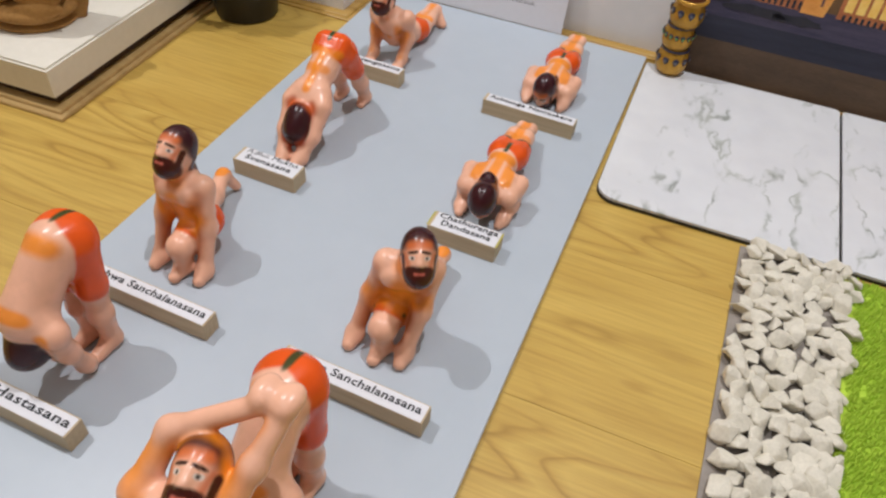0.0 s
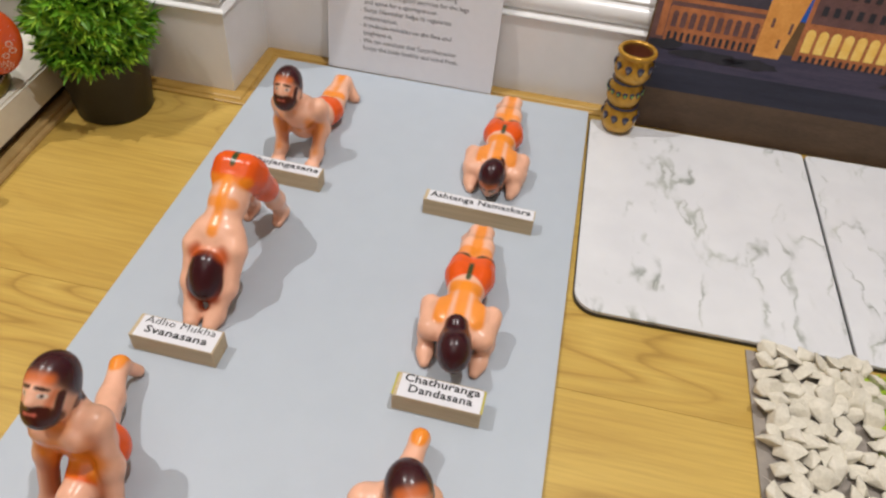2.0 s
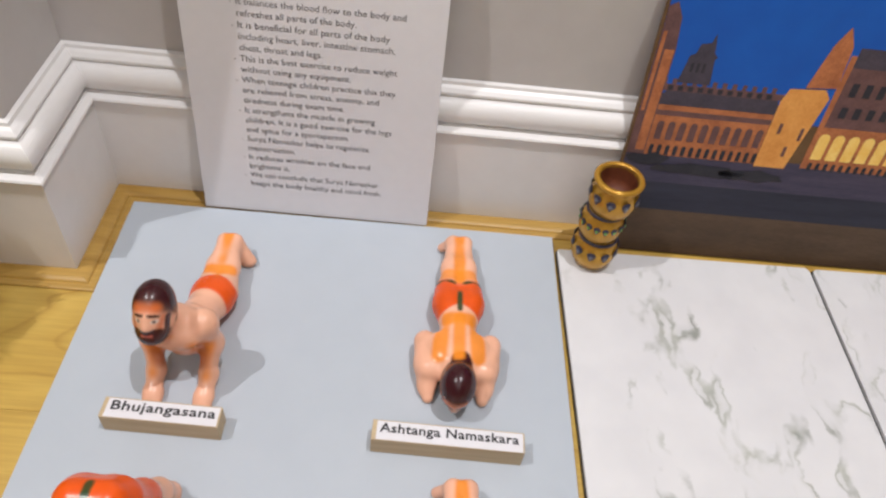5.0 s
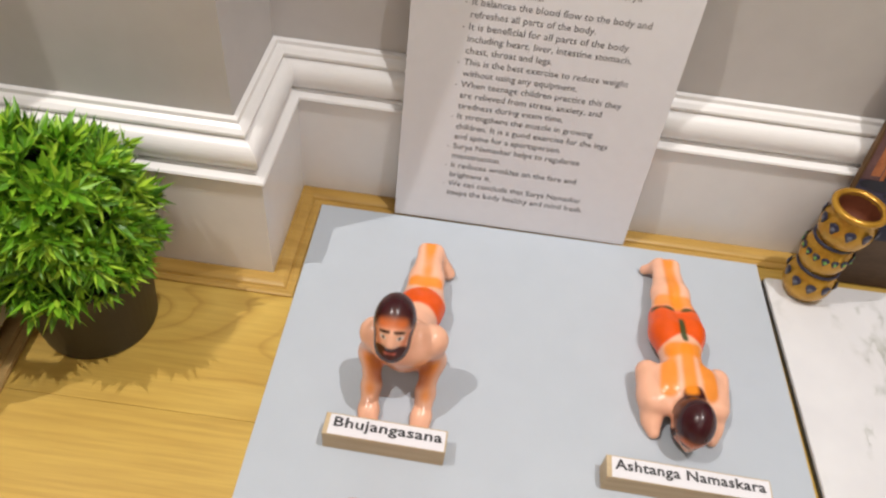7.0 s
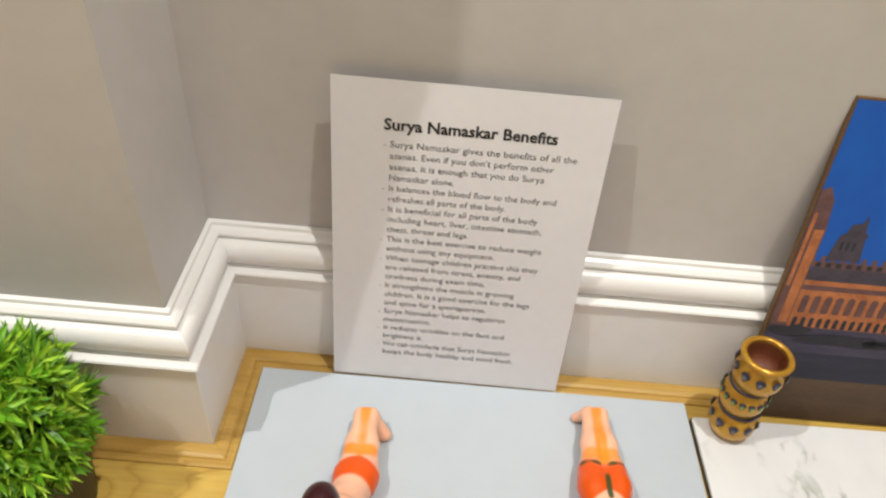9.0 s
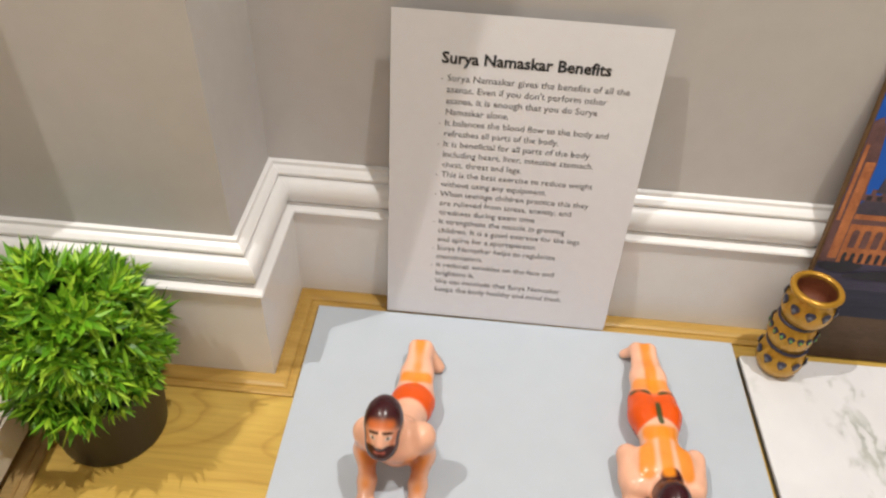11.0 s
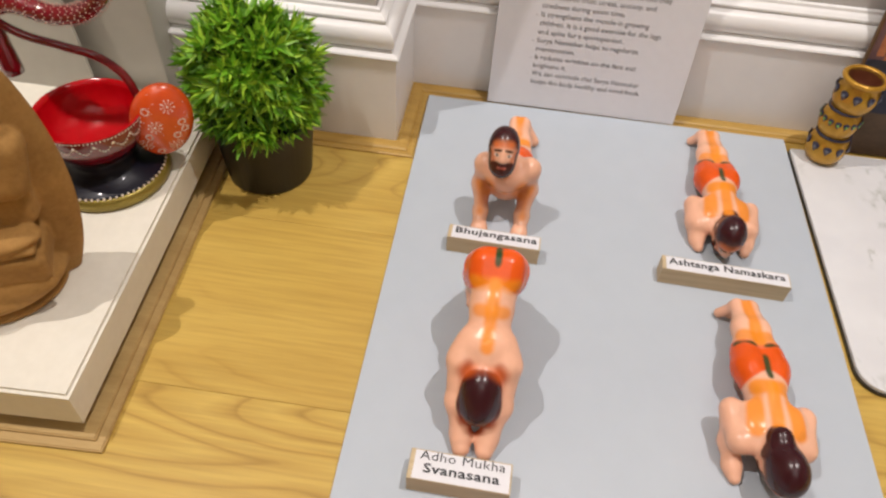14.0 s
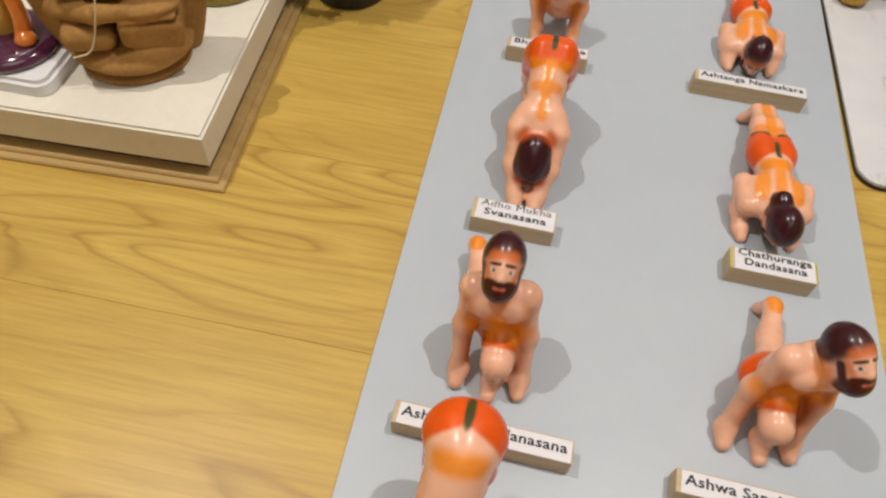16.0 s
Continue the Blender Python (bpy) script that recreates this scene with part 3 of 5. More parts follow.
def cobra():
    c = Clay()
    cx = 0.098
    c.lump((cx, -0.178, 0.054), (0.0205, 0.0150, 0.0185), SKIN, turned(0, -28))
    c.lump((cx + 0.001, -0.167, 0.036), (0.0190, 0.0165, 0.0200), SKIN, turned(0, -40))
    c.rod((cx + 0.002, -0.158, 0.030), (0.104, -0.128, 0.0185), 0.0160, 0.0140, SKIN)
    c.lump((0.105, -0.120, 0.0175), (0.0185, 0.0180, 0.0155), CLOTH)
    for s in (-1, 1):
        sx = cx + s * 0.0200
        c.lump((cx + s * 0.0095, -0.189, 0.057), (0.0100, 0.0050, 0.0070), SKIN, turned(0, -28))
        c.lump((sx, -0.177, 0.061), (0.0098, 0.0098, 0.0100))
        c.chain([(sx, -0.177, 0.060), (cx + s * 0.0225, -0.176, 0.035), (cx + s * 0.0195, -0.188, 0.014)], [0.0090, 0.0080, 0.0064])
        c.rod((cx + s * 0.0200, -0.190, 0.010), (cx + s * 0.0190, -0.205, 0.0050), 0.0070, 0.0062)
        for f in range(4):
            c.rod((cx + s * 0.0190 - 0.0042 + 0.0028 * f, -0.205, 0.0050), (cx + s * 0.0185 - 0.0046 + 0.0031 * f, -0.2125, 0.0028), 0.0020, 0.0016)
        c.chain([(0.106 + s * 0.008, -0.112, 0.0165), (0.106 + s * 0.0060, -0.086, 0.0175), (0.1065 + s * 0.0046, -0.060, 0.0225)], [0.0095, 0.0074, 0.0052])
        c.rod((0.1065 + s * 0.0046, -0.059, 0.0205), (0.1215 + s * 0.003, -0.067, 0.0052), 0.0052, 0.0048)
        c.stroke((cx + s * 0.0235, -0.186, 0.044), (cx + s * 0.0200, -0.198, 0.020), 0.0030, ORANGE, 0.003, 0.85)
        c.stroke((cx + s * 0.0150, -0.192, 0.052), (cx + s * 0.0140, -0.186, 0.034), 0.0034, ORANGE, 0.003, 0.8)
        c.stroke((cx + s * 0.0175, -0.186, 0.046), (cx + s * 0.0165, -0.186, 0.020), 0.0030, DEEP, 0.003, 0.7)
    c.stroke((0.106, -0.100, 0.030), (0.106, -0.054, 0.030), 0.0026, ORANGE, 0.002, 0.9)
    c.stroke((0.094, -0.096, 0.026), (0.118, -0.096, 0.026), 0.0030, ORANGE, 0.002, 0.9)
    c.stroke((cx, -0.190, 0.062), (cx, -0.186, 0.036), 0.0012, ORANGE, 0.002, 0.6)
    add_head(c, (0.0920, -0.1915, 0.089), yaw=0, pitch=-20, k=0.92, neck=(cx, -0.178, 0.062))
    return figurine("cobra_pose_figurine", c, "glazed clay figurine with orange cloth in cobra pose")


def prone(x, y, name, label, lift, head_at, head_k, head_yaw, toe_side, length, head_pitch):
    """Lying along y with the head to the front; lift: how high chest and legs are held."""
    c = Clay()
    sh, hip, foot = y - 0.0, y + 0.058, y + 0.058 + length
    c.lump((x, sh + 0.004, 0.017 + lift), (0.0250, 0.0185, 0.0125), SKIN)
    c.rod((x, sh + 0.014, 0.017 + lift), (x, hip - 0.018, 0.021 + lift), 0.0165, 0.0150, SKIN)
    for s in (-1, 1):
        c.lump((x + s * 0.0088, hip, 0.0205 + lift), (0.0118, 0.0190, 0.0140), CLOTH)
        c.rod((x + s * 0.010, hip + 0.004, 0.019 + lift), (x + s * 0.009, hip + 0.018, 0.018 + lift), 0.0115, 0.0105, CLOTH)
        c.chain([(x + s * 0.0085, hip + 0.018, 0.018 + lift), (x + s * 0.0068, hip + 0.045, 0.018 + lift * 0.8), (x + s * 0.0056, foot, 0.0165 + lift * 0.5)], [0.0098, 0.0080, 0.0052])
        c.rod((x + s * 0.0056, foot, 0.016 + lift * 0.4), (x + s * 0.0056 + toe_side, foot + 0.003, 0.005), 0.0052, 0.0042)
        sx = x + s * 0.0225
        c.chain([(sx, sh - 0.002, 0.016 + lift), (sx + s * 0.0040, sh + 0.022, 0.0180 + lift)], [0.0102, 0.0074])
        c.chain([(sx + s * 0.0040, sh + 0.022, 0.0180 + lift), (sx + s * 0.0030, sh + 0.004, 0.012), (sx + s * 0.0005, sh - 0.012, 0.0060)], [0.0074, 0.0068, 0.0062])
        c.rod((sx + s * 0.0005, sh - 0.012, 0.0055), (sx - s * 0.001, sh - 0.021, 0.0038), 0.0064, 0.0046)
        c.lump((x + s * 0.0125, sh + 0.012, 0.0265 + lift), (0.0095, 0.0140, 0.0055), SKIN, turned(-s * 14))
        c.stroke((x + s * 0.0155, sh + 0.002, 0.030 + lift), (x + s * 0.0140, sh + 0.034, 0.036 + lift), 0.0042, ORANGE, 0.002, 0.9)
        c.stroke((x + s * 0.001, hip + 0.0195, 0.032 + lift), (x + s * 0.019, hip + 0.021, 0.024 + lift), 0.0011, TRIM_GREEN, 0.0008, 0.9)
    c.stroke((x, sh, 0.032 + lift), (x, sh + 0.036, 0.036 + lift), 0.0028, ORANGE, 0.002, 0.9)
    c.stroke((x - 0.017, sh + 0.036, 0.032 + lift), (x + 0.017, sh + 0.036, 0.032 + lift), 0.0040, ORANGE, 0.002, 0.9)
    c.stroke((x, hip - 0.014, 0.034 + lift), (x, hip + 0.020, 0.033 + lift), 0.0012, TRIM_GREEN, 0.0007, 0.95)
    c.stroke((x, hip + 0.025, 0.029 + lift), (x, foot, 0.025), 0.0030, ORANGE, 0.0018, 0.9)
    c.stroke((x - 0.012, hip + 0.030, 0.026 + lift), (x + 0.012, hip + 0.030, 0.026 + lift), 0.0045, ORANGE, 0.002, 0.8)
    add_head(c, head_at, yaw=head_yaw, pitch=head_pitch, k=head_k, neck=(x, sh - 0.004, 0.020 + lift), bun=True)
    return figurine(name, c, label)


def dog_pose():
    c = Clay()
    x = 0.0985
    for s in (-1, 1):
        c.block((x + s * 0.0075, -0.328, 0.087), (0.0138, 0.0175, 0.0175), 0.0130, CLOTH, turned(0, 35))
        c.rod((x + s * 0.012, -0.322, 0.082), (x + s * 0.0135, -0.309, 0.058), 0.0130, 0.0115, CLOTH)
        c.chain([(x + s * 0.0135, -0.309, 0.058), (x + s * 0.0145, -0.294, 0.032), (x + s * 0.0150, -0.284, 0.009)], [0.0102, 0.0088, 0.0070])
        c.rod((x + s * 0.0150, -0.282, 0.006), (x + s * 0.0155, -0.296, 0.004), 0.0064, 0.0052)
        c.lump((x + s * 0.0165, -0.386, 0.054), (0.0100, 0.0125, 0.0105))
        c.chain([(x + s * 0.0180, -0.388, 0.052), (x + s * 0.0165, -0.408, 0.028), (x + s * 0.0105, -0.424, 0.010)], [0.0094, 0.0078, 0.0068])
        c.rod((x + s * 0.0098, -0.424, 0.008), (x + s * 0.0088, -0.4335, 0.0055), 0.0080, 0.0066)
        c.stroke((x, -0.431, 0.012), (x, -0.441, 0.004), 0.0009, (0.30, 0.06, 0.02), 0.0008, 0.9)
        c.stroke((x + s * 0.0115, -0.392, 0.057), (x + s * 0.0085, -0.419, 0.026), 0.0058, (0.42, 0.050, 0.005), 0.0028, 0.9)
        c.stroke((x + s * 0.0135, -0.394, 0.046), (x + s * 0.004, -0.420, 0.014), 0.0060, (0.50, 0.065, 0.006), 0.0025, 0.9)
    c.lump((x, -0.378, 0.060), (0.0232, 0.0190, 0.0150), SKIN, turned(0, 40))
    c.lump((x, -0.352, 0.075), (0.0172, 0.0270, 0.0160), SKIN, turned(0, 30))
    c.stroke((x, -0.330, 0.110), (x, -0.326, 0.100), 0.0014, TRIM_GREEN, 0.0008, 0.95)
    c.stroke((x, -0.345, 0.104), (x, -0.318, 0.106), 0.0014, TRIM_GREEN, 0.0008, 0.95)
    c.stroke((x, -0.348, 0.096), (x, -0.388, 0.072), 0.0026, ORANGE, 0.0022, 0.9)
    c.stroke((x - 0.016, -0.364, 0.084), (x + 0.016, -0.364, 0.084), 0.0026, ORANGE, 0.0022, 0.75)
    c.stroke((x - 0.018, -0.345, 0.092), (x + 0.018, -0.345, 0.092), 0.0030, ORANGE, 0.003, 0.8)
    c.stroke((x - 0.013, -0.3985, 0.056), (x + 0.013, -0.3985, 0.056), 0.0055, (0.62, 0.10, 0.008), 0.004, 0.75)
    add_head(c, (x, -0.4015, 0.0375), pitch=150, k=1.06, neck=(x, -0.386, 0.054))
    return figurine("downward_dog_figurine", c, "glazed clay figurine with orange cloth in downward dog pose")


def lunge(x, y, name, label, head_shift, head_yaw, torso_yaw, back_x, back_toe):
    """Kneeling lunge: one knee in front between the hands, the other leg stretched back."""
    c = Clay()
    hx, hy, hz = x + head_shift[0], y + head_shift[1], head_shift[2]
    shx = x + head_shift[0] * 0.55
    q = turned(torso_yaw, -8)
    c.lump((x, y + 0.014, 0.034), (0.0215, 0.0185, 0.0170), CLOTH)
    c.lump((shx, y + 0.006, 0.074), (0.0240, 0.0160, 0.0190), SKIN, q)
    c.lump(((x + shx) / 2, y + 0.009, 0.056), (0.0205, 0.0155, 0.0205), SKIN)
    for s in (-1, 1):
        c.lump(np.array((shx, y + 0.006, 0.076)) + q @ np.array((s * 0.0100, -0.0125, 0.0)), (0.0105, 0.0055, 0.0080), SKIN, q)
    c.stroke((shx, y - 0.009, 0.066), ((x + shx) / 2, y - 0.006, 0.052), 0.0090, ORANGE, 0.006, 0.75)
    for s in (-1, 1):
        sp = np.array((shx, y + 0.007, 0.082)) + turned(torso_yaw) @ np.array((s * 0.0185, 0, 0))
        c.lump(sp, (0.0095, 0.0095, 0.0100))
        hand = (x + s * 0.0232, y - 0.020, 0.008)
        elbow = ((sp[0] + hand[0]) / 2 + s * 0.0025, y - 0.003, 0.046)
        c.chain([sp, elbow, hand], [0.0088, 0.0074, 0.0066])
        c.rod(hand, (x + s * 0.0236, y - 0.030, 0.0045), 0.0078, 0.0058)
        c.stroke((elbow[0] - s * 0.006, y - 0.001, 0.058), (hand[0] - s * 0.006, y - 0.014, 0.022), 0.0056, DEEP, 0.0040, 0.85)
        c.stroke((shx + s * 0.004, y - 0.008, 0.070), (shx + s * 0.012, y - 0.008, 0.058), 0.0048, ORANGE, 0.004, 0.9)
        c.stroke((shx + s * 0.017, y - 0.006, 0.074), (shx + s * 0.018, y - 0.002, 0.055), 0.0040, ORANGE, 0.004, 0.9)
        c.stroke((shx + s * 0.0205, y - 0.004, 0.080), (shx + s * 0.0145, y - 0.008, 0.060), 0.0034, DEEP, 0.0040, 0.6)
        c.stroke((x + s * 0.017, y - 0.006, 0.056), (x + s * 0.012, y - 0.006, 0.044), 0.0050, ORANGE, 0.0045, 0.8)
    c.stroke((shx, y - 0.004, 0.090), (hx, hy - 0.004, hz - 0.018), 0.0055, ORANGE, 0.0050, 0.75)
    kx = x + 0.004
    c.rod((kx, y + 0.006, 0.032), (kx, y - 0.022, 0.033), 0.0125, 0.0108, SKIN)
    c.rod((kx, y + 0.010, 0.034), (kx, y - 0.006, 0.036), 0.0142, 0.0128, CLOTH)
    c.chain([(kx, y - 0.023, 0.031), (kx - 0.001, y - 0.022, 0.010)], [0.0108, 0.0080])
    c.rod((kx - 0.001, y - 0.022, 0.007), (kx - 0.002, y - 0.036, 0.0045), 0.0074, 0.0056)
    c.chain([(x + back_x * 0.3, y + 0.026, 0.028), (x + back_x * 0.75, y + 0.058, 0.019), (x + back_x, y + 0.085, 0.024)], [0.0120, 0.0092, 0.0068])
    c.rod((x + back_x, y + 0.086, 0.022), (x + back_x + back_toe, y + 0.094, 0.0055), 0.0062, 0.0050)
    c.stroke((x + back_x, y + 0.082, 0.031), (x + back_x, y + 0.092, 0.026), 0.0045, ORANGE, 0.0015, 0.95)
    c.stroke((shx, y - 0.012, 0.076), (x, y - 0.004, 0.048), 0.0042, ORANGE, 0.004, 0.8)
    c.stroke((kx - 0.012, y - 0.0095, 0.040), (kx + 0.012, y - 0.0095, 0.040), 0.0010, TRIM_GREEN, 0.0008, 0.8)
    add_head(c, (hx, hy, hz), yaw=head_yaw, pitch=-36, k=0.98, neck=(shx, y + 0.008, 0.084), bun=True)
    return figurine(name, c, label)


def fold(x, y, name, label, lean):
    """Standing forward fold with the hands at the feet."""
    c = Clay()
    for s in (-1, 1):
        c.lump((x + s * 0.0055, y, 0.116), (0.0162, 0.0185, 0.0180), CLOTH, turned(0, 20))
        c.rod((x + s * 0.0105, y - 0.001, 0.112), (x + s * 0.0105, y - 0.003, 0.072), 0.0140, 0.0118, CLOTH)
        c.chain([(x + s * 0.0105, y - 0.003, 0.072), (x + s * 0.0100, y - 0.004, 0.040), (x + s * 0.0100, y - 0.002, 0.010)], [0.0105, 0.0092, 0.0072])
        c.rod((x + s * 0.0100, y - 0.002, 0.007), (x + s * 0.0105, y - 0.020, 0.005), 0.0074, 0.0056)
        sx = x + lean + s * 0.0225
        c.lump((sx, y - 0.050, 0.070), (0.0095, 0.0105, 0.0100))
        c.chain([(sx, y - 0.050, 0.068), (sx - s * 0.003, y - 0.044, 0.040), (x + s * 0.0130, y - 0.034, 0.014)], [0.0090, 0.0078, 0.0066])
        c.rod((x + s * 0.0130, y - 0.034, 0.012), (x + s * 0.0125, y - 0.032, 0.0055), 0.0070, 0.0058)
        c.stroke((sx, y - 0.062, 0.072), (sx - s * 0.004, y - 0.050, 0.058), 0.0035, ORANGE, 0.002, 0.9)
    c.rod((x, y - 0.012, 0.116), (x + lean, y - 0.048, 0.078), 0.0185, 0.0190, SKIN)
    c.lump((x + lean, y - 0.048, 0.076), (0.0235, 0.0160, 0.0165), SKIN, turned(0, 55))
    c.stroke((x - 0.020, y - 0.024, 0.128), (x + 0.020, y - 0.024, 0.128), 0.0052, ORANGE, 0.004, 0.9)
    c.stroke((x - 0.020, y - 0.062, 0.090), (x + 0.020, y - 0.062, 0.090), 0.0036, ORANGE, 0.002, 0.9)
    c.stroke((x, y - 0.012, 0.140), (x + 0.001, y + 0.018, 0.130), 0.0017, TRIM_GREEN, 0.0008, 0.95)
    add_head(c, (x + lean, y - 0.053, 0.054), pitch=158, k=0.95, neck=(x + lean, y - 0.050, 0.066))
    return figurine(name, c, label)


def back_bend():
    c = Clay()
    x, y = 0.284, -0.868
    c.lump((x, y, 0.082), (0.0205, 0.0175, 0.0190), CLOTH)
    for s in (-1, 1):
        c.rod((x + s * 0.0100, y, 0.080), (x + s * 0.0105, y + 0.002, 0.050), 0.0130, 0.0112, CLOTH)
        c.chain([(x + s * 0.0105, y + 0.002, 0.050), (x + s * 0.0105, y + 0.004, 0.010)], [0.0098, 0.0074])
        c.rod((x + s * 0.0105, y + 0.004, 0.007), (x + s * 0.0115, y - 0.016, 0.005), 0.0074, 0.0056)
        sx = x + 0.004 + s * 0.0240
        c.lump((sx, y + 0.034, 0.124), (0.0095, 0.0095, 0.0100))
        c.chain([(sx, y + 0.034, 0.124), (sx + s * 0.001 + 0.008, y + 0.060, 0.150), (x + 0.036 + s * 0.007, y + 0.082, 0.170)], [0.0084, 0.0068, 0.0058], SKIN)
        c.lump((x + 0.037 + s * 0.007, y + 0.088, 0.176), (0.0075, 0.0100, 0.0060))
        c.stroke((sx, y + 0.034, 0.130), (sx + s * 0.004, y + 0.055, 0.146), 0.0060, ORANGE, 0.005, 0.85)
        c.stroke((sx - s * 0.005, y + 0.050, 0.142), (x + 0.036, y + 0.078, 0.162), 0.0050, ORANGE, 0.0045, 0.8)
        c.stroke((x + s * 0.012, y + 0.006, 0.100), (x + s * 0.014, y + 0.026, 0.124), 0.0060, ORANGE, 0.005, 0.8)
    c.rod((x, y + 0.004, 0.088), (x + 0.003, y + 0.032, 0.118), 0.0170, 0.0190, SKIN)
    c.stroke((x, y - 0.010, 0.100), (x, y + 0.012, 0.125), 0.0085, ORANGE, 0.007, 0.85)
    add_head(c, (x + 0.0120, y + 0.046, 0.141), pitch=-62, yaw=10, neck=(x + 0.003, y + 0.034, 0.122))
    return figurine("back_bend_figurine", c, "glazed clay figurine with raised arms bending backwards")


cobra()
prone(0.309, -0.170, "prone_figurine", "glazed clay figurine in orange shorts lying face down", 0.0, (0.309, -0.1935, 0.0245), 0.92, -6, -0.009, 0.078, 34)
prone(0.313, -0.402, "plank_figurine", "glazed clay figurine in orange shorts holding a low plank", 0.010, (0.3155, -0.4260, 0.0315), 0.95, 8, -0.010, 0.072, 64)
dog_pose()
lunge(0.0945, -0.585, "lunge_figurine", "glazed clay bearded figurine in a kneeling lunge, facing ahead", (-0.005, 0.006, 0.113), 0, 0, -0.028, 0.006)
lunge(0.2945, -0.590, "lunge_figurine", "glazed clay bearded figurine in a kneeling lunge, head turned aside", (0.023, 0.000, 0.101), 24, 14, 0.012, -0.004)
fold(0.0860, -0.697, "forward_fold_figurine", "glazed clay figurine in orange shorts bent to its feet", -0.004)
fold(0.2960, -0.736, "forward_fold_figurine", "glazed clay figurine in orange shorts folded behind another", 0.0)
back_bend()

# ---------------- left side: potted plant, block and ornaments ----------------
plant = thing("potted_plant", (-0.1418, -0.150, 0.0), "round green artificial grass plant in charcoal pot", "plant")
pot = part("pot", lathe([(0.0390, 0.0005), (0.0420, 0.002), (0.0490, 0.071), (0.0504, 0.0725), (0.0507, 0.076), (0.0490, 0.0765), (0.0475, 0.072), (0.0450, 0.066)], 48), M_POT, plant, smooth=True)


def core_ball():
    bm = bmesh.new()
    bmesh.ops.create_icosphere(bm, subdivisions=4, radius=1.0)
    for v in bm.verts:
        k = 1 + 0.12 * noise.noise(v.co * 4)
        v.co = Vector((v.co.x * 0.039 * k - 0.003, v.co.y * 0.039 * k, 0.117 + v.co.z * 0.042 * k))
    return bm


# Added ball whose dark colour stands in for shade in the foliage gaps.
part("gap_shade_core", core_ball(), M_GAPSHADE, plant, "dark inner ball standing in for shade between leaves")


def sprig_into(bm, m, rng, leaves=9):
    """A tuft of narrow pointed leaves that open from one stem."""
    for k in range(leaves):
        a = 2 * math.pi * (k + rng.random() * 0.8) / leaves
        open_up = radians(rng.uniform(18, 72))
        length, width = rng.uniform(0.012, 0.024), rng.uniform(0.0016, 0.0027)
        out = Vector((math.cos(a) * math.sin(open_up), math.sin(a) * math.sin(open_up), math.cos(open_up)))
        side = Vector((-math.sin(a), math.cos(a), 0))
        lift = out.cross(side)
        pts = [out * 0.001, out * length * 0.45 + side * width + lift * 0.0004, out * length * 0.45 - side * width + lift * 0.0004, out * length * 0.40 - lift * 0.0006, out * length - lift * -0.002 + Vector((0, 0, -0.0025))]
        vs = [bm.verts.new(m @ p) for p in pts]
        bm.faces.new((vs[0], vs[3], vs[1]))
        bm.faces.new((vs[0], vs[2], vs[3]))
        bm.faces.new((vs[1], vs[3], vs[4]))
        bm.faces.new((vs[3], vs[2], vs[4]))


rng = random.Random(7)
sprig_meshes = []
for k in range(7):
    bm = bmesh.new()
    sprig_into(bm, Matrix.Identity(4), rng, 14)
    me = bpy.data.meshes.new("sprig")
    bm.to_mesh(me)
    bm.free()
    me.materials.append(M_LEAF)
    sprig_meshes.append(me)
rest = bmesh.new()
TUFTS = 360
for k in range(TUFTS):
    z = 1 - 1.72 * (k + 0.5) / TUFTS
    a = k * 2.399963
    r = math.sqrt(max(0, 1 - z * z))
    d = Vector((r * math.cos(a), r * math.sin(a), z))
    d = (d + 0.10 * Vector((rng.uniform(-1, 1), rng.uniform(-1, 1), rng.uniform(-1, 1)))).normalized()
    bulge = 1 + 0.50 * noise.noise(d * 3.4 + Vector((3, 1, 5))) + rng.uniform(-0.20, 0.08)
    at = Vector((d.x * 0.047 * bulge - 0.003, d.y * 0.047 * bulge, 0.119 + d.z * 0.052 * bulge))
    m = Matrix.Translation(at) @ (d + Vector((0, 0, -0.1))).to_track_quat("Z", "Y").to_matrix().to_4x4() @ Matrix.Rotation(rng.uniform(0, 6.28), 4, "Z") @ Matrix.Scale(rng.uniform(0.8, 1.2), 4)
    if d.y < 0.15:
        ob = new("sprig", sprig_meshes[k % 7])
        ob.parent, ob.matrix_basis = plant, m
    else:
        sprig_into(rest, m, rng, 13)
for k in range(84):
    a = k * 2.399963
    d = Vector((math.cos(a), math.sin(a), rng.uniform(-0.75, -0.15))).normalized()
    at = Vector((math.cos(a), math.sin(a), 0)) * rng.uniform(0.047, 0.053) + Vector((0, 0, rng.uniform(0.080, 0.094)))
    sprig_into(rest, Matrix.Translation(at) @ d.to_track_quat("Z", "Y").to_matrix().to_4x4() @ Matrix.Scale(rng.uniform(0.75, 1.05), 4), rng, 8)
tagged(part("foliage", rest, M_LEAF, plant), kind="stuff")

# the cream block on its wooden tray
tray = thing("wooden_tray", (0, 0, 0), "stepped oak base boards under the cream block", "tray")
part("lower_board", slab([(-0.75, -0.500), (-0.1685, -0.4755), (-0.1875, -0.118), (-0.75, -0.118)], 0.0006, 0.0040, 0.0010), M_TRAY, tray)
part("upper_board", slab([(-0.75, -0.4925), (-0.1755, -0.4685), (-0.1945, -0.118), (-0.75, -0.118)], 0.0041, 0.0075, 0.0010), M_TRAY, tray)
block = part("plinth_block", slab([(-0.74, -0.487), (-0.1815, -0.4640), (-0.1985, -0.120), (-0.74, -0.120)], 0.0215, 0.0570, 0.0026), M_BLOCK)
tagged(block, "cream foam plinth block standing on a wooden base", "plinth")
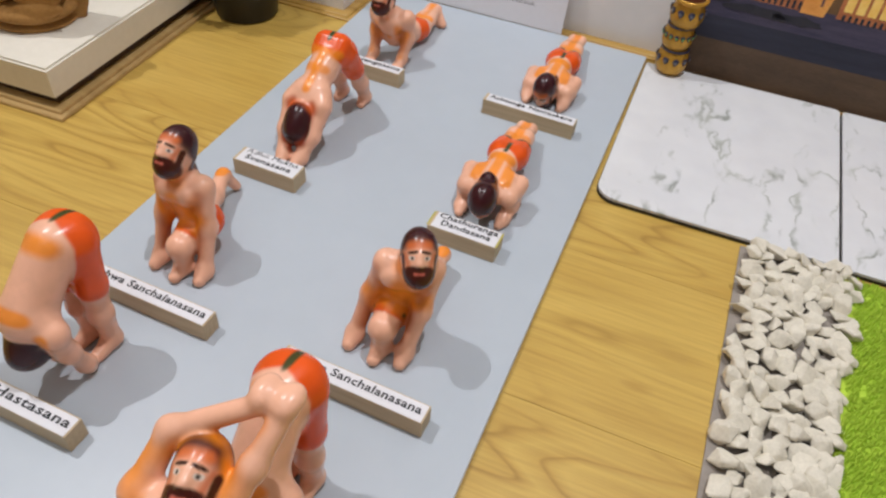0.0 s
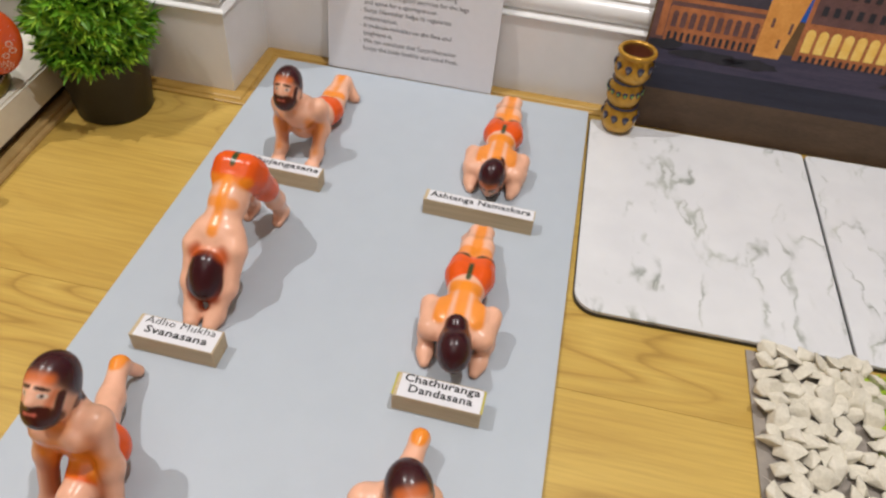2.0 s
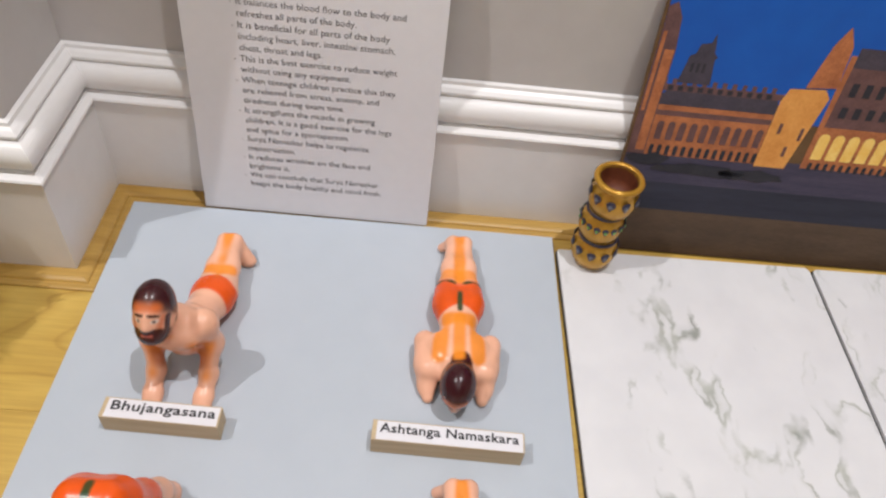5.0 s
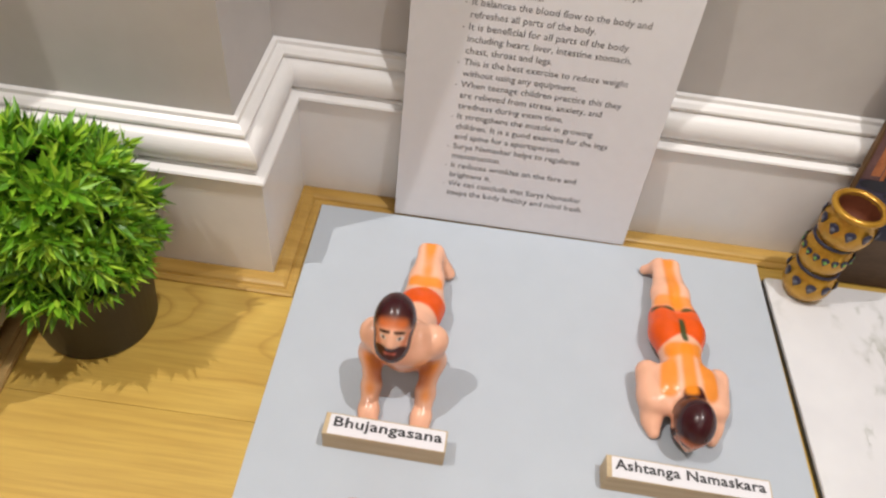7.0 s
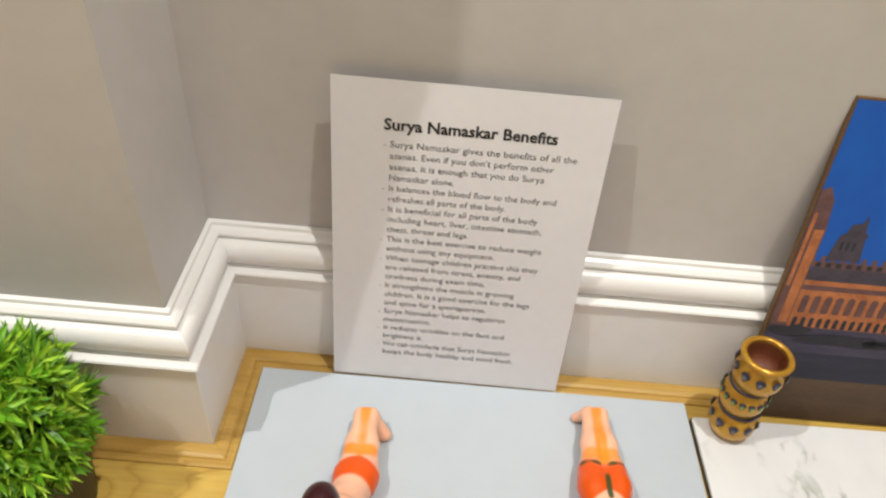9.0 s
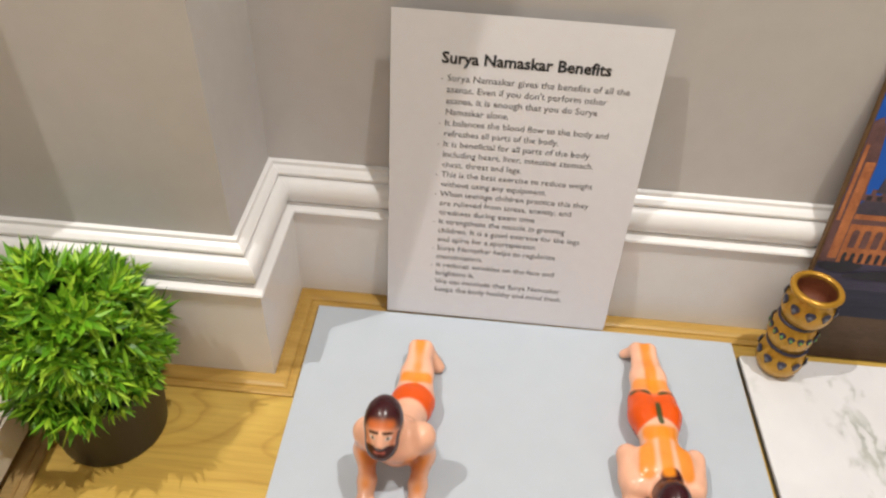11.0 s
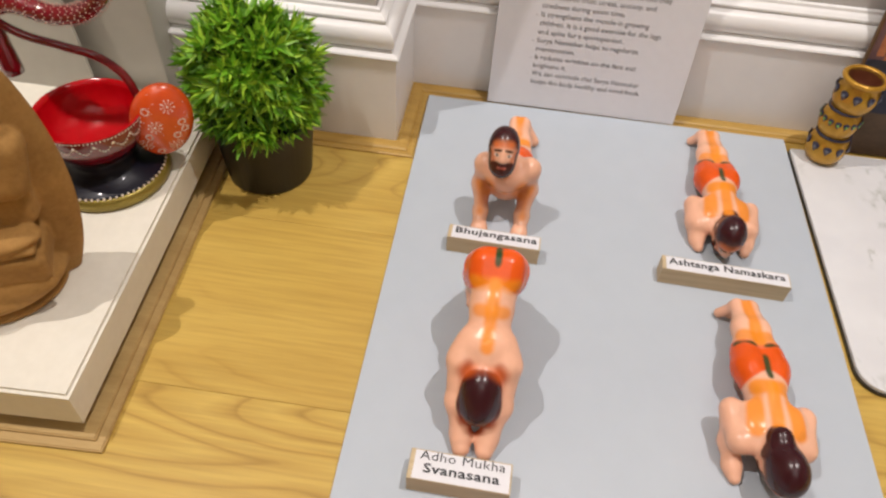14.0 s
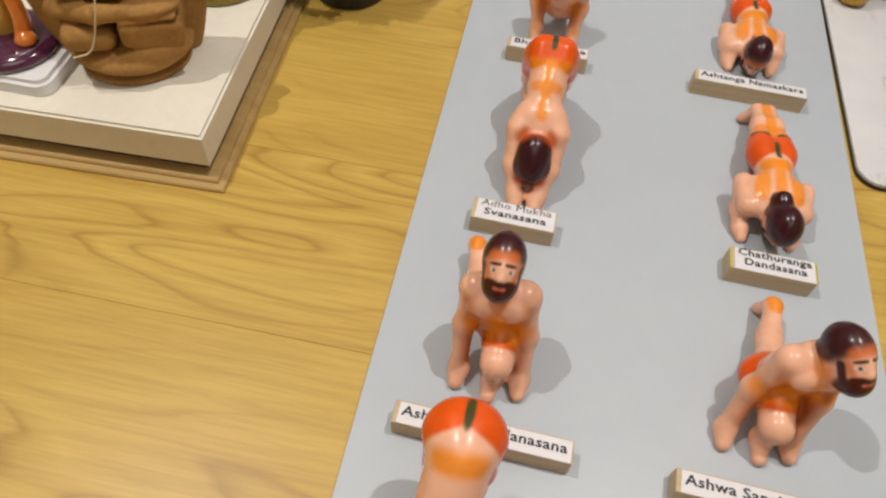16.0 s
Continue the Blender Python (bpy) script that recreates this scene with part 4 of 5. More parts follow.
foot = part("spacer_slab", slab([(-0.73, -0.4765), (-0.1905, -0.4550), (-0.2075, -0.125), (-0.73, -0.125)], 0.0077, 0.0213), surface("dark_spacer", (0.035, 0.016, 0.008), (0.065, 0.032, 0.015), 20, 0.7, 0.1))
tagged(foot, "dark wooden spacer between base board and block", "slab")


IDOL = pose(-0.272, -0.375, 0.0572, 0, 0, 24)


def arched_idol():
    """An arched back slab with flat carved folds, stacked one above the other; one plain mesh."""
    c = Clay(0.0022)
    w = (1.0, 1.0, 1.0)
    c.lump((-0.006, 0.006, 0.098), (0.076, 0.0175, 0.147), w)
    c.lump((-0.006, -0.002, 0.003), (0.049, 0.043, 0.0105), w)
    c.lump((-0.006, -0.003, 0.0225), (0.054, 0.046, 0.0150), w, turned(0, 6, 3))
    c.lump((0.014, -0.036, 0.027), (0.032, 0.0085, 0.0105), w, turned(0, 0, -6))
    c.block((-0.034, -0.018, 0.046), (0.022, 0.023, 0.0115), 0.0105, w, turned(4, 0, 7))
    c.block((0.019, -0.018, 0.050), (0.0265, 0.024, 0.0130), 0.0065, w, turned(0, 6, 2))
    c.lump((0.021, -0.028, 0.0700), (0.0275, 0.0150, 0.0068), w, turned(0, 0, -4))
    c.block((0.019, -0.027, 0.0640), (0.0240, 0.0145, 0.0022), 0.0020, w, turned(0, 0, -3))
    c.chain([(-0.055, -0.014, 0.066), (-0.022, -0.032, 0.0690), (0.004, -0.034, 0.0700)], [0.0085, 0.0085, 0.0065], w)
    c.block((0.004, -0.004, 0.088), (0.044, 0.018, 0.0180), 0.010, w)
    c.block((0.016, -0.014, 0.1290), (0.0400, 0.0140, 0.0250), 0.0125, w, turned(0, -10, 13))
    c.lump((0.018, -0.022, 0.1130), (0.0270, 0.0095, 0.0120), w, turned(0, -10, 10))
    c.block((-0.038, -0.010, 0.112), (0.0190, 0.0170, 0.0240), 0.009, w, turned(0, 0, -14))
    c.block((-0.032, -0.008, 0.158), (0.0240, 0.0150, 0.0240), 0.010, w, turned(0, 0, 22))
    c.block((0.012, -0.005, 0.176), (0.0300, 0.0120, 0.0160), 0.009, w, turned(0, -14, -20))
    c.lump((-0.006, -0.006, 0.204), (0.0240, 0.0160, 0.0240), w)
    me = c.mesh("carved_idol", 0.0020)
    me.materials.append(M_BROWN)
    ob = new("carved_idol", me)
    ob.matrix_basis = IDOL
    return tagged(ob, "brown suede-textured carved idol on an arched back", "statue")


arched_idol()
string = part("hanging_string", tube(spline([(-0.010, -0.036, 0.110), (-0.014, -0.044, 0.088), (-0.019, -0.0455, 0.072), (-0.024, -0.0455, 0.058), (-0.033, -0.0450, 0.042), (-0.048, -0.0440, 0.037)]), [0.0008] * 41, 6), M_STRING)
string.matrix_basis = IDOL
tagged(string, "thin pale string draped over the idol", "string")

# bird-shaped bowl
bowl = thing("bird_bowl", (-0.252, -0.244, 0.0572), "red enamel bird-shaped bowl on a round lacquer base", "bowl")
part("base_disc", lathe([(0.0510, 0.0), (0.0525, 0.002), (0.0525, 0.010), (0.0505, 0.0125), (0.0, 0.0125)], 56, close=False), M_OLDGOLD, bowl, "olive gold rimmed base", True)
part("base_top", lathe([(0.0500, 0.0127), (0.0480, 0.0140), (0.030, 0.0160), (0.026, 0.026), (0.030, 0.034)], 56), M_BLUEBLACK, bowl, "blue-black lacquer foot", True)
shell = part("bowl_shell", lathe([(0.019, 0.028), (0.032, 0.035), (0.0405, 0.047), (0.0440, 0.063), (0.0443, 0.069)], 64, close=False), M_DEEPRED, bowl, "deep red outside", True)
part("bowl_inside", lathe([(0.0443, 0.0692), (0.0428, 0.0698), (0.0412, 0.064), (0.037, 0.050), (0.026, 0.041), (0.010, 0.037), (0.001, 0.0365)], 64, close=False), M_RED, bowl, "bright red glossy inside", True)


def dot_ring(r, z, n, size, arc_n=0, depth=0.0):
    bm = bmesh.new()
    for k in range(n):
        a = 2 * math.pi * k / n
        z1 = z - (abs(math.sin(a * arc_n)) * depth if arc_n else 0)
        bmesh.ops.create_icosphere(bm, subdivisions=1, radius=size, matrix=Matrix.Translation((r * math.cos(a), r * math.sin(a), z1)))
    return bm


part("dot_band", dot_ring(0.0500, 0.0134, 64, 0.0013), M_DOTS, bowl, "cream dotted ring", True)
part("dot_band", dot_ring(0.0442, 0.0675, 90, 0.0008), M_DOTS, bowl, "cream dotted rim line", True)
part("dot_band", dot_ring(0.0436, 0.0635, 130, 0.0008, 9, 0.0065), M_DOTS, bowl, "cream scalloped dots", True)
part("dot_band", dot_ring(0.0440, 0.0630, 18, 0.0013), M_DOTS, bowl, "cream dots", True)


def tail_lobe():
    bm = bmesh.new()
    bmesh.ops.create_uvsphere(bm, u_segments=40, v_segments=24, radius=1.0)
    for v in bm.verts:
        v.co = Vector((v.co.x * 0.0258, v.co.y * 0.0140, v.co.z * 0.0360))
    return bm


tail = part("tail_lobe", tail_lobe(), M_ORANGERED, bowl, "orange-red tail lobe with painted flowers", True)
tail.matrix_basis = pose(0.0535, 0.016, 0.055, 0, 14, 26)


def flower_paint():
    """Raised paint flowers and rings over the lobe's front."""
    bm = bmesh.new()

    def spot(u, v, r):
        s = 1 - (u / 0.0258) ** 2 - (v / 0.0360) ** 2
        if s > 0.02:
            bmesh.ops.create_icosphere(bm, subdivisions=1, radius=r, matrix=Matrix.Translation((u, -0.0140 * math.sqrt(s), v)))

    for cu, cv in ((0.003, 0.021), (-0.006, 0.001), (0.012, -0.018), (-0.012, -0.020)):
        spot(cu, cv, 0.0012)
        for k in range(9):
            a = 2 * math.pi * k / 9
            spot(cu + 0.0032 * math.cos(a), cv + 0.0032 * math.sin(a), 0.0006)
            spot(cu + 0.0052 * math.cos(a), cv + 0.0052 * math.sin(a), 0.0008)
    for cu, cv in ((-0.014, 0.014), (0.015, 0.007), (0.012, -0.006), (-0.010, -0.010), (0.0, -0.026), (0.018, 0.0)):
        for k in range(12):
            a = 2 * math.pi * k / 12
            spot(cu + 0.0027 * math.cos(a), cv + 0.0027 * math.sin(a), 0.0007)
    for k in range(30):
        spot(random.uniform(-0.024, 0.024), random.uniform(-0.03, 0.03), 0.0005)
    return bm


part("painted_flowers", flower_paint(), M_DOTS, tail, "cream dotted flowers", True)
part("handle", tube(spline([(0.036, 0.022, 0.066), (0.028, 0.022, 0.092), (0.012, 0.018, 0.110), (-0.014, 0.016, 0.117), (-0.045, 0.014, 0.126), (-0.075, 0.010, 0.150)]), [0.0036] * 41, 12), M_DEEPRED, bowl, "curved dark red handle", True)
NECK = spline([(-0.060, 0.010, 0.090), (-0.062, 0.012, 0.140), (-0.040, 0.014, 0.152), (-0.012, 0.014, 0.146), (0.014, 0.014, 0.150), (0.034, 0.014, 0.166), (0.044, 0.014, 0.190)], 8)
part("neck", tube(NECK, [0.0085 - 0.00004 * k for k in range(len(NECK))], 14), M_DEEPRED, bowl, "curved dark red neck", True)
part("crest", tube(spline([(0.040, 0.014, 0.184), (0.052, 0.014, 0.192), (0.064, 0.014, 0.190)], 4), [0.009, 0.0085, 0.0075, 0.006, 0.005, 0.004, 0.003, 0.002, 0.001], 10), M_RED, bowl, "red crest and beak", True)


def neck_scales():
    bm = bmesh.new()
    for k in range(8, len(NECK) - 1, 2):
        way = (NECK[k + 1] - NECK[k - 1]).normalized()
        q = way.to_track_quat("Z", "Y")
        for s in range(2):
            mid = NECK[k] + way * 0.0016 * s
            for j in range(12):
                a = 2 * math.pi * (j + 0.5 * s) / 12
                bmesh.ops.create_icosphere(bm, subdivisions=1, radius=0.00065, matrix=Matrix.Translation(mid + q @ Vector((0.0084 * math.cos(a), 0.0084 * math.sin(a), 0))))
    return bm


part("neck_scales", neck_scales(), M_SCALE, bowl, "rows of cream scale dots", True)

# white dish with a purple glazed ornament
dish = part("white_dish", slab(rounded(-0.440, -0.325, -0.452, -0.385, (0.014, 0.014, 0.014, 0.014)), 0.0575, 0.0720, 0.004), M_WHITEPLASTIC, smooth=False)
tagged(dish, "white rounded plastic dish on the block", "dish")
orn = thing("glazed_ornament", (-0.378, -0.408, 0.0722), "purple and orange glazed ornament in a white dish", "ornament")
part("round_base", lathe([(0.040, 0.0), (0.0425, 0.002), (0.0425, 0.006), (0.038, 0.010), (0.030, 0.012), (0.0, 0.013)], 44, close=False), M_PURPLE, orn, "dark purple glossy base", True)
part("upright", tube(spline([(0.016, 0.000, 0.010), (0.018, 0.004, 0.030), (0.012, 0.010, 0.060)], 6), [0.0085 - 0.0002 * k for k in range(13)], 12), M_ORANGE, orn, "orange glazed limb", True)
part("toe", lathe([(0.0, 0.010), (0.008, 0.011), (0.010, 0.015), (0.006, 0.020), (0.0, 0.022)], 20, (0.022, -0.006, 0), close=False), M_ORANGE, orn, "orange glazed tip", True)
part("column", lathe([(0.011, 0.010), (0.0115, 0.04), (0.009, 0.07), (0.0, 0.075)], 20, (-0.004, 0.006, 0), close=False), M_YELLOW, orn, "ochre glazed body", True)

# a plain card sheet leaning on the panel behind the bowl
card = part("leaning_card", box(-0.62, 0.0, -0.0012, 0.0012, 0, 0.40), M_PANEL)
card.matrix_basis = pose(-0.315, -0.134, 0.0578, -1.5, -4, 0)
tagged(card, "plain beige-grey card leaning upright on the block", "card")

# ---------------- right side: mats, vase, picture, chippings ----------------


def place_mat(x, y, radii, w=0.12625, d=0.15575):
    ob = thing("marble_mat", (x, y, 0.0008), "white marble-patterned mat with dark edge", "mat", "marble mats by the board", 0.7)
    part("backing", slab(rounded(-w, w, -d, d, radii), 0.0, 0.0032), M_BLACKEDGE, ob, "dark backing board")
    part("face", slab(rounded(-w + 0.0009, w - 0.0009, -d + 0.0009, d - 0.0009, radii), 0.0033, 0.0064, 0.0005), M_MARBLE, ob, "white grey-veined marble print")
    return ob


place_mat(0.5328, -0.1692, (0.024, 0.006, 0.006, 0.003))
place_mat(0.7868, -0.1671, (0.006, 0.024, 0.024, 0.006))

vase = thing("stacked_vase", (0.4360, -0.0250, 0.0074), "gold painted vase shaped as three stacked pots", "vase")


def vase_tier(z0, r, h, dx, bead, last, count=10, size=0.0046):
    c = (dx, 0, z0)
    prof = [(r * 0.62, 0.0), (r * 0.84, h * 0.10), (r * 0.98, h * 0.32), (r, h * 0.50), (r * 0.95, h * 0.72), (r * 0.80, h * 0.92), (r * (0.82 if last else 0.68), h)]
    tier = part("pot_tier", lathe(prof, 40, c, close=not last), M_GOLD, vase, "gold painted pot", True)
    for k in range(count):
        a = 2 * math.pi * k / count
        for radius, mat_, nm, push in ((size, M_PETAL, "petal", 1.0), (size * 0.46, bead, "bead", 1.035)):
            bm = bmesh.new()
            bmesh.ops.create_uvsphere(bm, u_segments=10, v_segments=6, radius=1)
            for v in bm.verts:
                v.co = Vector((v.co.x * 0.0011, v.co.y * radius * (1 if nm == "bead" else max(0.3, min(1.2, 0.8 + 0.6 * v.co.z))), v.co.z * radius * (1.2 if nm == "petal" else 1.0)))
            ob = part(nm, bm, mat_, tier, smooth=True)
            ob.matrix_basis = Matrix.Translation(c) @ Matrix.Rotation(a, 4, "Z") @ pose(r * push, 0, h * 0.62)
    part("neck_band", lathe([(r * 0.82, h * 0.93), (r * 0.88, h * 0.95), (r * 0.88, h * 0.99), (r * 0.80, h * 1.01)], 40, c, close=False), M_PETAL if not last else M_GOLD, tier, "thin painted band", True)


vase_tier(0.0000, 0.0210, 0.036, 0.0, M_BEADBLUE, False)
vase_tier(0.0340, 0.0200, 0.034, -0.0015, M_BEADGREEN, False, 16, 0.0034)
vase_tier(0.0660, 0.0215, 0.034, 0.0010, M_BEADBLUE, True)
part("rim", lathe([(0.0180, 0.0985), (0.0215, 0.1000), (0.0222, 0.1025), (0.0205, 0.1045), (0.0175, 0.1040), (0.0165, 0.1010)], 40, (0.001, 0, 0), close=False), M_GOLD, vase, "gold rim", True)
part("inside", lathe([(0.0168, 0.1030), (0.0160, 0.0900), (0.0140, 0.0800), (0.0005, 0.0790)], 40, (0.001, 0, 0), close=False), M_INNER, vase, "dark terracotta inside", True)

# picture: a printed canvas of a lit building at dusk, leaning on the skirting
PIC_W, PIC_H, PIC_LEAN = 0.50, 0.316, 9.0
picture = thing("canvas_picture", (0.447, -0.0030, 0.0020), "canvas print of a floodlit palace under blue dusk sky", "picture")
lean_m = Matrix.Rotation(radians(-PIC_LEAN), 4, "X")


def pic_mat(name, a, b, scale=40, stretch=(1, 1, 1)):
    return surface(name, a, b, scale, 0.7, 0.04, stretch=stretch)


P_SKY = pic_mat("print_sky", (0.002, 0.075, 0.42), (0.004, 0.108, 0.52), 4)
P_BROWN = pic_mat("print_brown", (0.055, 0.032, 0.018), (0.105, 0.065, 0.038), 14, (1, 1, 4))
P_TEAL = pic_mat("print_teal", (0.012, 0.014, 0.030), (0.028, 0.030, 0.055), 30, (0.3, 1, 4))
P_WATER = pic_mat("print_water", (0.028, 0.026, 0.060), (0.075, 0.062, 0.105), 40, (0.4, 1, 4))
P_DARK = pic_mat("print_dark", (0.012, 0.013, 0.022), (0.03, 0.028, 0.04), 60)
P_STONE = pic_mat("print_stone", (0.28, 0.088, 0.034), (0.56, 0.20, 0.068), 60)
P_SHADE = pic_mat("print_shade", (0.09, 0.042, 0.045), (0.17, 0.085, 0.08), 70)
P_GLOW = pic_mat("print_glow", (0.62, 0.25, 0.045), (0.80, 0.38, 0.09), 50)
P_WINDOW = pic_mat("print_window", (0.85, 0.50, 0.08), (0.95, 0.70, 0.22), 90)
P_ROOF = pic_mat("print_roof", (0.035, 0.030, 0.050), (0.075, 0.060, 0.085), 60)
body = part("canvas", box(0, PIC_W, 0.0, 0.006, 0, PIC_H, 0.0008), pic_mat("print_edge", (0.10, 0.055, 0.02), (0.17, 0.09, 0.035), 60), picture, "thin brown edge of the canvas board")
body.matrix_basis = lean_m
layer = [0.0]


def printed(name, material, shapes, under=None):
    """Flat printed areas; each shape is a list of (across, up) corners."""
    layer[0] += 0.00004
    for shape in shapes:
        bm = bmesh.new()
        face = bm.faces.new([bm.verts.new((u, -0.0004 - layer[0], v)) for u, v in shape])
        face.normal_update()
        if face.normal.y > 0:
            face.normal_flip()
        part(name, bm, material, picture).matrix_basis = lean_m


def rect(u0, u1, v0, v1):
    return [(u0, v0), (u1, v0), (u1, v1), (u0, v1)]


def arch(u, w, v0, v1):
    top = [(u + w * math.cos(radians(a)), v1 - w + w * math.sin(radians(a))) for a in range(0, 181, 30)]
    return [(u - w, v0), (u + w, v0)] + top


E0, E1 = 0.0016, PIC_W - 0.0016
printed("sky", P_SKY, [rect(E0, E1, 0.15, PIC_H - 0.0020)])
printed("ground", P_BROWN, [rect(E0, E1, 0.0, 0.050)])
printed("foreground", P_TEAL, [rect(E0, E1, 0.050, 0.080)])
printed("water", P_WATER, [rect(E0, E1, 0.080, 0.112)])
printed("facade", P_STONE, [rect(E0, 0.118, 0.108, 0.160), rect(0.160, 0.285, 0.108, 0.215), rect(0.330, 0.495, 0.108, 0.165)])
printed("facade_shade", P_SHADE, [rect(0.165, 0.280, 0.150, 0.212), rect(E0, 0.118, 0.147, 0.152), rect(0.33, 0.495, 0.147, 0.152)])
printed("roof", P_ROOF, [[(0.008, 0.157), (0.122, 0.157), (0.116, 0.170), (0.020, 0.170)], [(0.33, 0.157), (0.495, 0.157), (0.485, 0.170), (0.34, 0.170)], rect(0.165, 0.282, 0.205, 0.222)])
printed("parapet", P_SHADE, [rect(0.012, 0.120, 0.170, 0.176), rect(0.335, 0.49, 0.170, 0.176)] + [rect(0.014 + 0.0085 * k, 0.018 + 0.0085 * k, 0.176, 0.181) for k in range(12)] + [rect(0.338 + 0.0085 * k, 0.342 + 0.0085 * k, 0.176, 0.181) for k in range(17)])
printed("parapet_gap", P_DARK, [rect(0.020 + 0.0085 * k, 0.0245 + 0.0085 * k, 0.1705, 0.1750) for k in range(11)])
printed("wing_tower", P_SHADE, [[(E0, 0.108), (0.017, 0.108), (0.017, 0.205), (0.014, 0.232), (0.008, 0.244), (E0, 0.240)]])
printed("wing_tower_lit", P_STONE, [rect(0.008, 0.016, 0.112, 0.205), rect(0.003, 0.006, 0.15, 0.22)])
printed("far_tower", P_ROOF, [[(0.026, 0.178), (0.054, 0.178), (0.051, 0.200), (0.053, 0.202), (0.049, 0.206), (0.048, 0.214), (0.046, 0.222), (0.044, 0.214), (0.036, 0.212), (0.034, 0.204), (0.030, 0.202)]])
printed("tower_opening", P_DARK, [rect(0.033 + 0.005 * k, 0.0355 + 0.005 * k, 0.188, 0.196) for k in range(3)])
printed("lit_bay", P_GLOW, [[(0.118, 0.106), (0.146, 0.106), (0.158, 0.176), (0.152, 0.184), (0.122, 0.182), (0.118, 0.17)], rect(0.284, 0.332, 0.106, 0.195)])
printed("bay_tower", P_STONE, [[(0.134, 0.184), (0.160, 0.186), (0.158, 0.222), (0.150, 0.238), (0.142, 0.222)], [(0.292, 0.195), (0.325, 0.195), (0.322, 0.235), (0.309, 0.262), (0.296, 0.235)], [(0.20, 0.222), (0.245, 0.222), (0.24, 0.262), (0.222, 0.292), (0.205, 0.262)]])
printed("lit_arch", P_WINDOW, [arch(0.170 + 0.0135 * k, 0.0050, 0.118, 0.144) for k in range(8)])
printed("upper_window", P_DARK, [rect(0.172 + 0.012 * k, 0.178 + 0.012 * k, 0.160, 0.170) for k in range(9)] + [rect(0.172 + 0.012 * k, 0.178 + 0.012 * k, 0.180, 0.192) for k in range(9)])
printed("small_arch", P_SHADE, [arch(0.024 + 0.0098 * k, 0.0030, 0.124, 0.142) for k in range(10)] + [arch(0.34 + 0.0098 * k, 0.0030, 0.124, 0.142) for k in range(16)])
printed("street_opening", P_DARK, [arch(0.022 + 0.0072 * k, 0.0018, 0.109, 0.119) for k in range(14)] + [arch(0.168 + 0.0072 * k, 0.0018, 0.107, 0.115) for k in range(16)] + [arch(0.34 + 0.0072 * k, 0.0018, 0.109, 0.119) for k in range(21)])
printed("bay_window", P_SHADE, [rect(0.146, 0.149, 0.135, 0.147), rect(0.138, 0.141, 0.118, 0.128), rect(0.126, 0.129, 0.140, 0.150), rect(0.30, 0.304, 0.14, 0.155), rect(0.312, 0.316, 0.14, 0.155)])


def blob(u, v, a, b, seed):
    r = random.Random(seed)
    return [(u + a * (1 + 0.2 * r.uniform(-1, 1)) * math.cos(2 * math.pi * k / 14), v + b * (1 + 0.35 * r.uniform(-1, 1)) * math.sin(2 * math.pi * k / 14)) for k in range(14)]


printed("boat", P_DARK, [blob(0.022, 0.104, 0.020, 0.006, 1), blob(0.070, 0.096, 0.040, 0.0065, 2), blob(0.120, 0.095, 0.030, 0.006, 3), blob(0.290, 0.096, 0.030, 0.006, 4), blob(0.38, 0.10, 0.04, 0.006, 5)])

# chippings strip and green crumb
sheet_ob = part("grey_sheet", slab([(0.566, -1.20), (0.566, -0.330), (0.95, -0.345), (0.95, -1.20)], 0.0006, 0.0022), M_SHEET)
tagged(sheet_ob, "grey-brown card sheet under the stone chippings", "sheet")
rng = random.Random(21)
verts, faces = [], []
for k in range(8000):
    x, y = rng.uniform(0.655, 0.75), rng.uniform(-0.68, -0.334)
    if x < 0.676 + 0.06 * (y + 0.33) + 0.003 * math.sin(y * 60):
        continue
    s, z = rng.uniform(0.0014, 0.0030), 0.0045 + rng.uniform(0.0, 0.0045)
    i = len(verts)
    for d in ((1, 0, -0.6), (-0.5, 0.87, -0.6), (-0.5, -0.87, -0.6), (0, 0, 1)):
        a = rng.uniform(0.6, 1.4)
        verts.append((x + s * d[0] * a, y + s * d[1] * a, z + s * d[2] * a))
    faces += [(i, i + 1, i + 3), (i + 1, i + 2, i + 3), (i + 2, i, i + 3), (i, i + 2, i + 1)]
me = bpy.data.meshes.new("green_crumb")
